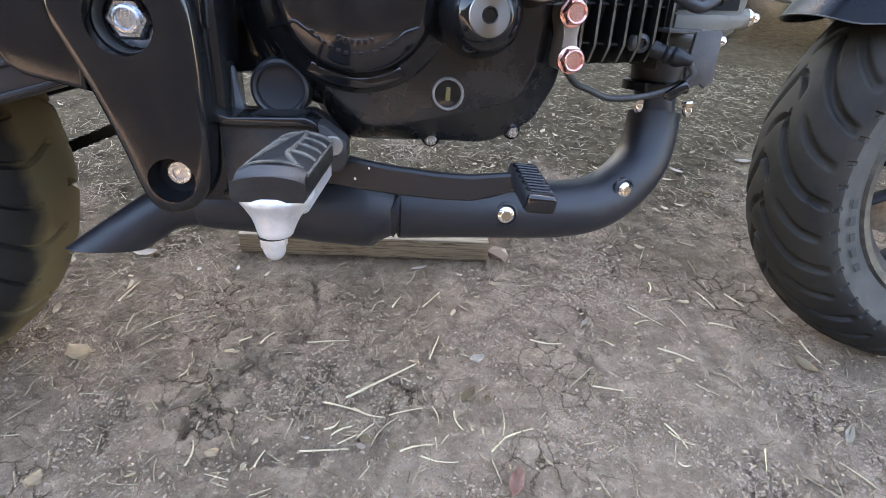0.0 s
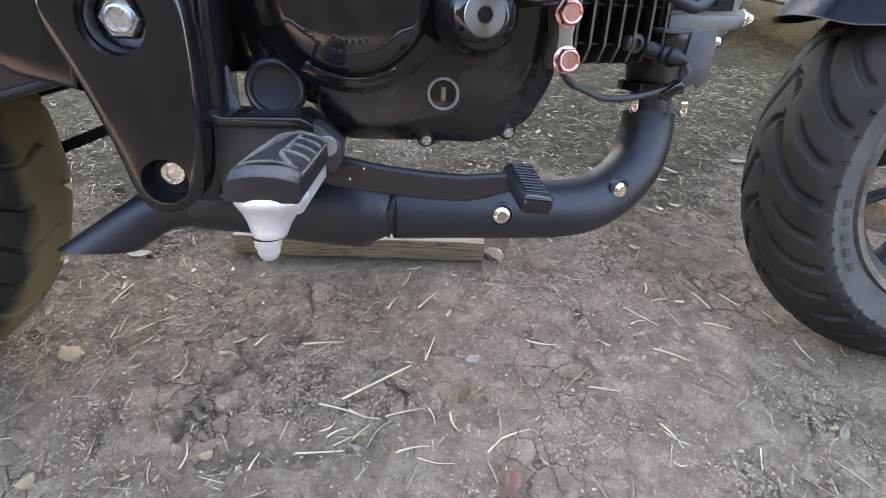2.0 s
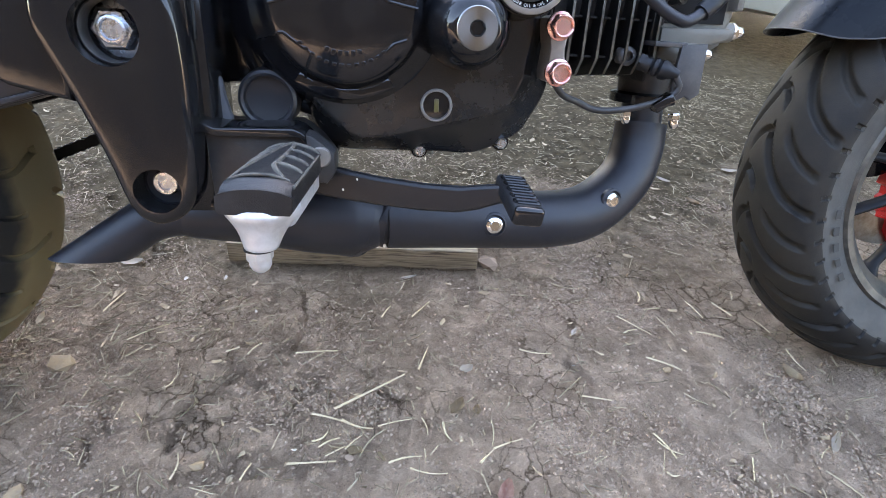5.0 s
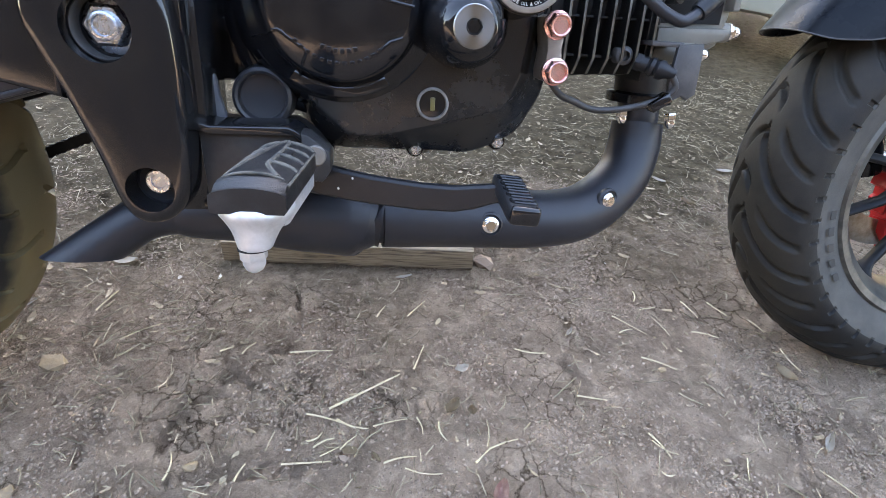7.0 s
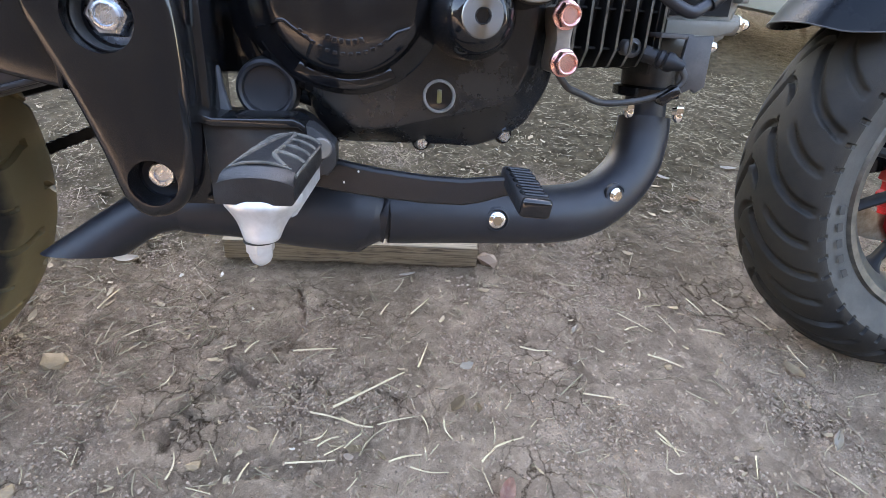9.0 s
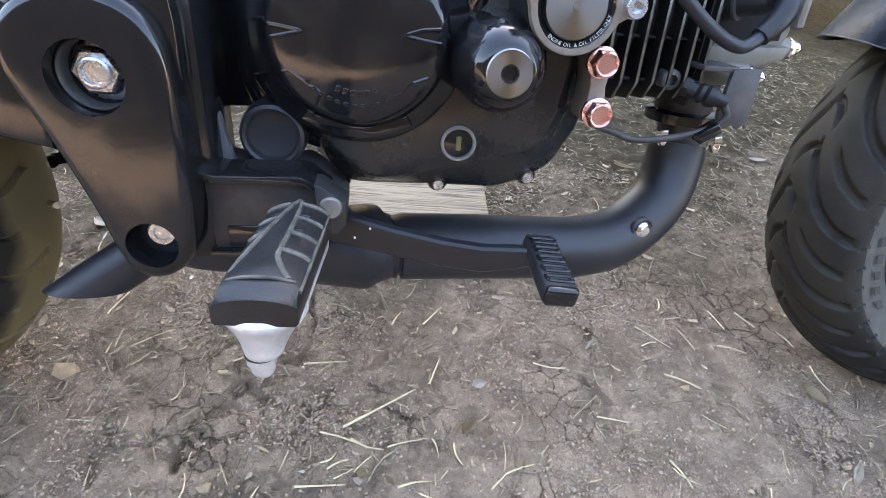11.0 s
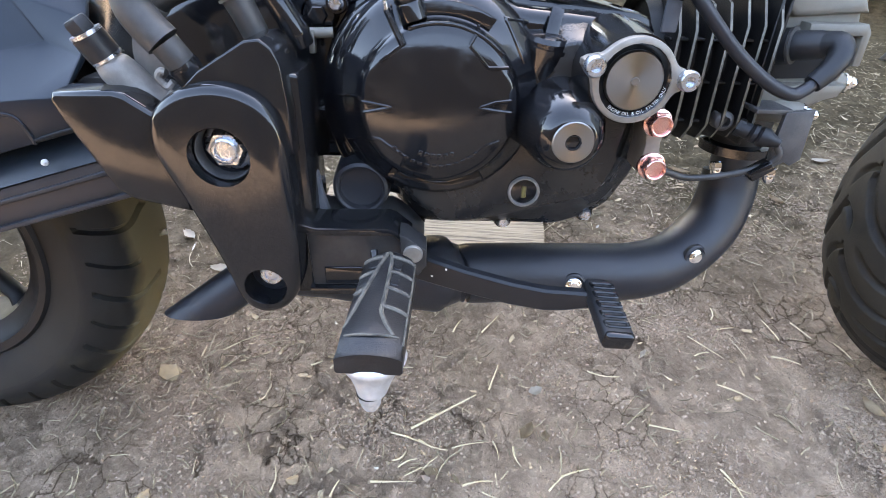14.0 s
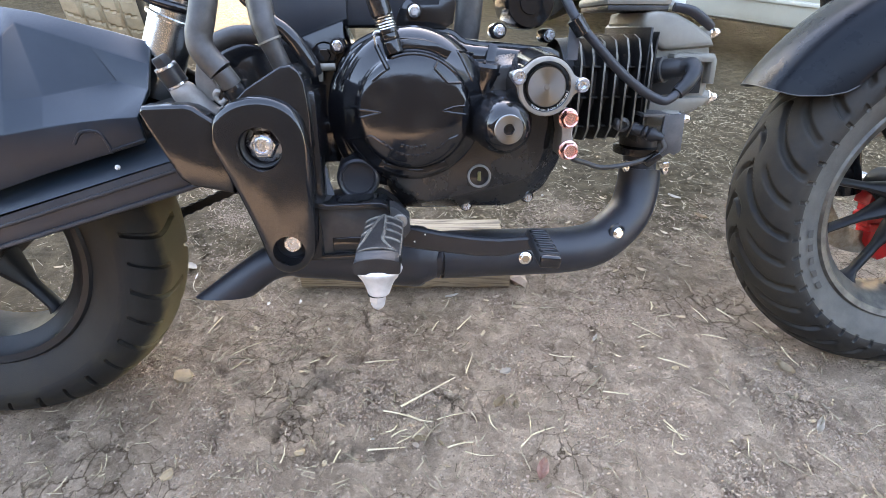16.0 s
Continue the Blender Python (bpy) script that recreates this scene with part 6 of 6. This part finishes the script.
# ---- litter on the soil ----
rng = random.Random(7)


def at_ground(x, y):
    return trodden_height(x, y)


def stalk(length, width, bend):
    """A flat straw blade, folded along its middle."""
    bm = bmesh.new()
    rings = []
    for i in range(6):
        t = i / 5
        x = (t - 0.5) * length
        w = width * (1 - 0.5 * t)
        y = bend * math.sin(t * 3.1)
        rings.append([bm.verts.new((x, y - w / 2, 0.0004)), bm.verts.new((x, y, 0.0004 + width * 0.55)), bm.verts.new((x, y + w / 2, 0.0004))])
    for a, b in zip(rings, rings[1:]):
        bm.faces.new((a[0], b[0], b[1], a[1])), bm.faces.new((a[1], b[1], b[2], a[2])), bm.faces.new((a[2], b[2], b[0], a[0]))
    bm.faces.new(rings[0]), bm.faces.new(rings[-1][::-1])
    return bm


NEAR_PEG = [(-0.033, 0.386, 0.036, 0.444), (-0.055, 0.377, -0.004, 0.368), (-0.022, 0.375, 0.013, 0.369), (0.017, 0.372, 0.052, 0.385), (-0.064, 0.319, -0.017, 0.328), (0.035, 0.332, 0.067, 0.342), (0.057, 0.329, 0.095, 0.327), (-0.097, 0.457, -0.049, 0.469), (0.051, 0.454, 0.059, 0.493), (-0.298, 0.450, -0.260, 0.480), (-0.165, 0.288, -0.170, 0.315), (-0.101, 0.295, -0.097, 0.314), (-0.029, 0.332, -0.012, 0.344), (-0.038, 0.340, -0.019, 0.352), (-0.046, 0.345, -0.033, 0.358), (-0.011, 0.341, 0.003, 0.359), (-0.177, 0.447, -0.165, 0.457), (-0.151, 0.447, -0.140, 0.465), (-0.222, 0.387, -0.217, 0.403), (-0.007, 0.536, 0.001, 0.560), (0.032, 0.542, 0.052, 0.578), (0.062, 0.388, 0.071, 0.368), (0.086, 0.385, 0.097, 0.363), (-0.351, 0.490, -0.344, 0.528)]
NEAR_WHEEL = [(0.313, 0.589, 0.355, 0.561), (0.315, 0.554, 0.336, 0.566), (0.173, 0.504, 0.213, 0.503), (0.242, 0.539, 0.252, 0.554), (0.242, 0.441, 0.278, 0.439), (0.315, 0.399, 0.334, 0.372), (0.318, 0.391, 0.343, 0.378), (0.140, 0.360, 0.171, 0.374), (0.127, 0.342, 0.141, 0.360), (0.514, 0.616, 0.528, 0.593), (0.352, 0.627, 0.355, 0.649), (0.357, 0.611, 0.381, 0.619), (0.420, 0.385, 0.412, 0.359), (0.336, 0.515, 0.378, 0.501), (0.319, 0.356, 0.332, 0.354), (0.426, 0.642, 0.439, 0.607), (0.465, 0.645, 0.485, 0.620), (0.420, 0.576, 0.455, 0.569), (0.534, 0.560, 0.544, 0.523)]
for k, (x0, y0, x1, y1) in enumerate(NEAR_PEG + NEAR_WHEEL):
    ln = math.hypot(x1 - x0, y1 - y0)
    ob = tagged(part("straw_stalk", stalk(ln, 0.0034 if ln > 0.06 else 0.0026 if k % 3 else 0.0019, (0.0, 0.002, -0.003, 0.001)[k % 4]), STRAW, smooth=0), "pale dry straw stalk lying on the soil", "straw", "straw stalks")
    z0, z1 = (max(at_ground(x + dx, y + dy) for dx in (-0.004, 0, 0.004) for dy in (-0.004, 0, 0.004)) for x, y in ((x0, y0), (x1, y1)))
    ob.matrix_world = pose((x0 + x1) / 2, (y0 + y1) / 2, max((z0 + z1) / 2, at_ground((x0 + x1) / 2, (y0 + y1) / 2)) + 0.001, 0, -math.degrees(math.atan2(z1 - z0, ln)), math.degrees(math.atan2(y1 - y0, x1 - x0)))


def leaf(length, width, curl, seed):
    """A dried leaf: pointed blade with a raised curled rim and a midrib fold."""
    r = random.Random(seed)
    bm = bmesh.new()
    NL, NW = 9, 5
    g = []
    for i in range(NL):
        t = i / (NL - 1)
        w = width * math.sin(math.pi * min(1, t * 0.93 + 0.05)) ** 0.8
        row = []
        for k in range(NW):
            s = -1 + 2 * k / (NW - 1)
            row.append(bm.verts.new(((t - 0.5) * length, s * w / 2 * (1 + 0.15 * r.uniform(-1, 1)), curl * s * s + curl * 0.7 * (2 * t - 1) ** 2 + 0.1 * curl * r.random() + 0.001)))
        g.append(row)
    for i in range(NL - 1):
        for k in range(NW - 1):
            bm.faces.new((g[i][k], g[i + 1][k], g[i + 1][k + 1], g[i][k + 1]))
    bmesh.ops.solidify(bm, geom=bm.faces[:], thickness=0.0006)
    return bm


for k, (x, y, ln, w, curl, turn, mat, lab) in enumerate([
        (0.1, 0.405, 0.024, 0.013, 0.004, 60, LEAFM, "curled brown dry leaf on the soil"), (0.122, 0.403, 0.013, 0.010, 0.003, 100, LEAFM, "curled brown dry leaf on the soil"),
        (0.151, 0.308, 0.03, 0.014, 0.006, 75, REDLEAF, "reddish dry leaf on the soil"), (0.522, 0.414, 0.034, 0.009, 0.004, 55, PALELEAF, "bleached pale leaf on the soil"),
        (0.52, 0.515, 0.028, 0.018, 0.004, 120, LEAFM, "brown dry leaf on the soil"), (0.664, 1.115, 0.035, 0.014, 0.003, 5, PALELEAF, "bleached pale leaf on the soil"),
        (-0.371, 0.59, 0.033, 0.015, 0.003, 12, PALELEAF, "white bleached leaf on the soil"), (-0.44, 0.489, 0.028, 0.012, 0.003, 50, PALELEAF, "white bleached leaf on the soil"),
        (0.017, 0.628, 0.024, 0.006, 0.002, 25, PALELEAF, "pale leaf beside the board"), (0.498, 1.037, 0.03, 0.011, 0.003, -35, PALELEAF, "bleached pale leaf on the soil"),
        (0.367, 1.013, 0.04, 0.012, 0.003, -15, LEAFM, "brown dry leaf on the soil"), (0.531, 0.951, 0.026, 0.013, 0.004, -40, LEAFM, "brown dry leaf on the soil"),
        (0.247, 0.545, 0.017, 0.006, 0.003, 60, PALELEAF, "small pale leaf on the soil"), (0.108, 0.462, 0.018, 0.012, 0.003, 30, PALELEAF, "small pale leaf on the soil"),
        (-0.46, 0.655, 0.03, 0.014, 0.003, -30, PALELEAF, "white bleached leaf on the soil")]):
    ob = tagged(part("dry_leaf", leaf(ln, w, curl, k), mat, smooth=60), lab, "leaf", "dry leaves")
    ob.matrix_world = pose(x, y, at_ground(x, y) + 0.001, 0, 0, turn)


def pebble(size, seed, flat=0.7):
    r = random.Random(seed)
    bm = bmesh.new()
    bmesh.ops.create_icosphere(bm, subdivisions=1, radius=size)
    o = Vector((r.random() * 9, r.random() * 9, r.random() * 9))
    for v in bm.verts:
        v.co *= 1 + 0.6 * noise.noise(v.co / size * 1.1 + o)
        v.co.x *= 1.25
        v.co.z *= flat
    return bm


for k, (x, y, s, lab) in enumerate(((-0.347, 0.403, 0.0125, "tan pebble on the soil"), (-0.145, 0.304, 0.006, "small pale pebble on the soil"), (-0.292, 0.26, 0.008, "tan pebble on the soil"), (0.135, 0.683, 0.016, "flat grey stone beside the board"), (-0.006, 0.335, 0.005, "small pebble on the soil"), (0.36, 0.50, 0.005, "small pebble on the soil"))):
    ob = tagged(part("pebble", pebble(s, k, 0.55), CLOD if k in (3, 4) else STONE, smooth=22), lab, "pebble", "pebbles")
    ob.matrix_world = pose(x, y, at_ground(x, y) + s * 0.25, 0, 0, 40 * k)


def density(x, y):
    """Where the straw gathers: behind the motorcycle and along its length, thin on the trodden soil in front."""
    d = 0.26 + 0.30 * min(1, max(0, (y - 0.62) / 0.25))
    d += 0.75 * max(0, 1 - ((x + 0.36) / 0.28) ** 2 - ((y - 0.52) / 0.2) ** 2)
    d += 0.8 * max(0, 1 - ((x + 0.02) / 0.05) ** 2 - ((y - 0.352) / 0.03) ** 2)
    return d * (0.55 + 0.9 * max(0, 0.5 + noise.noise(Vector((x * 4, y * 4, 5)))))


def scatter(name, count, make, area, mat, label, category, dens):
    """Many small pieces laid on the soil, joined into one mesh."""
    verts, faces = [], []
    n = 0
    while n < count:
        x, y = rng.uniform(area[0], area[1]), rng.uniform(area[2], area[3])
        if rng.random() > dens(x, y):
            continue
        n += 1
        v, f = make()
        m = pose(x, y, max(at_ground(x, y), at_ground(x + 0.004, y), at_ground(x, y + 0.004)), rng.uniform(-9, 9), rng.uniform(-9, 9), rng.uniform(0, 360))
        k = len(verts)
        verts += [tuple(m @ Vector(p)) for p in v]
        faces += [tuple(k + i for i in q) for q in f]
    return tagged(mesh_object(name, verts, faces, mat, smooth=0), label, category, kind="stuff")


def straw_piece():
    ln = min(0.045, 0.0045 + rng.expovariate(1 / 0.0085))
    w = rng.uniform(0.0005, 0.0011) + 0.02 * ln * rng.random()
    b = rng.choice((0, 0, 0.02, -0.03, 0.1, -0.07)) * ln
    z = 0.0018
    v = []
    for t in (0, 0.33, 0.67, 1):
        y = b * (1 - (2 * t - 1) ** 2)
        v += [((t - 0.5) * ln, y - w / 2, z), ((t - 0.5) * ln, y, z + w * 0.5), ((t - 0.5) * ln, y + w / 2, z)]
    f = []
    for a in (0, 3, 6):
        f += [(a, a + 3, a + 4, a + 1), (a + 1, a + 4, a + 5, a + 2), (a + 2, a + 5, a + 3, a)]
    return v, f


def flake_piece():
    ln = min(0.022, 0.004 + rng.expovariate(1 / 0.005))
    w = ln * rng.uniform(0.12, 0.38)
    c = rng.uniform(0.0006, 0.0025)
    v = [(-ln / 2, 0, 0.001 + c), (-ln / 5, -w / 2, 0.001 + c * 0.4), (ln / 4, -w / 2, 0.0012), (ln / 2, 0, 0.001 + c), (ln / 4, w / 2, 0.001 + c * 0.6), (-ln / 5, w / 2, 0.0012), (0, 0, 0.0008)]
    v = [(p[0] * rng.uniform(0.6, 1.2), p[1] * rng.uniform(0.4, 1.3), p[2]) for p in v]
    return v, [(6, i, (i + 1) % 6) for i in range(6)]


def clod_piece():
    s = rng.choice((0.0006, 0.0007, 0.0008, 0.0009, 0.001, 0.0012, 0.0015, 0.002)) * rng.uniform(0.7, 1.3)
    v = []
    for p in ((1, 0, 0), (0.3, 0.95, 0.1), (-0.8, 0.6, 0), (-0.8, -0.6, 0.1), (0.3, -0.95, 0), (0.1, 0.1, 0.6), (0, 0, -0.4)):
        v.append(tuple(c * s * rng.uniform(0.55, 1.45) for c in p))
    f = [(i, (i + 1) % 5, 5) for i in range(5)] + [((i + 1) % 5, i, 6) for i in range(5)]
    return v, f


scatter("straw_litter", 22000, straw_piece, (-1.3, 1.5, 0.15, 1.9), LITTER, "scattered bits of pale dry straw on the soil", "straw", density)
scatter("leaf_litter", 12000, flake_piece, (-1.3, 1.6, 0.15, 1.9), LEAFM, "scattered brown leaf flakes on the soil", "leaf litter", lambda x, y: density(x, y) * (0.5 + 0.9 * min(1, max(0, (y - 0.62) / 0.25))))
scatter("pale_leaf_litter", 140, flake_piece, (-1.3, 1.6, 0.15, 1.9), PALELEAF, "scattered bleached leaf flakes on the soil", "leaf litter", lambda x, y: density(x, y) * 0.6)
scatter("soil_crumbs", 60000, clod_piece, (-0.7, 0.9, 0.2, 1.05), CLOD, "loose crumbs of dry soil", "soil crumbs", lambda x, y: 0.10 + 1.5 * max(0, noise.noise(Vector((x * 9, y * 9, 2)))))
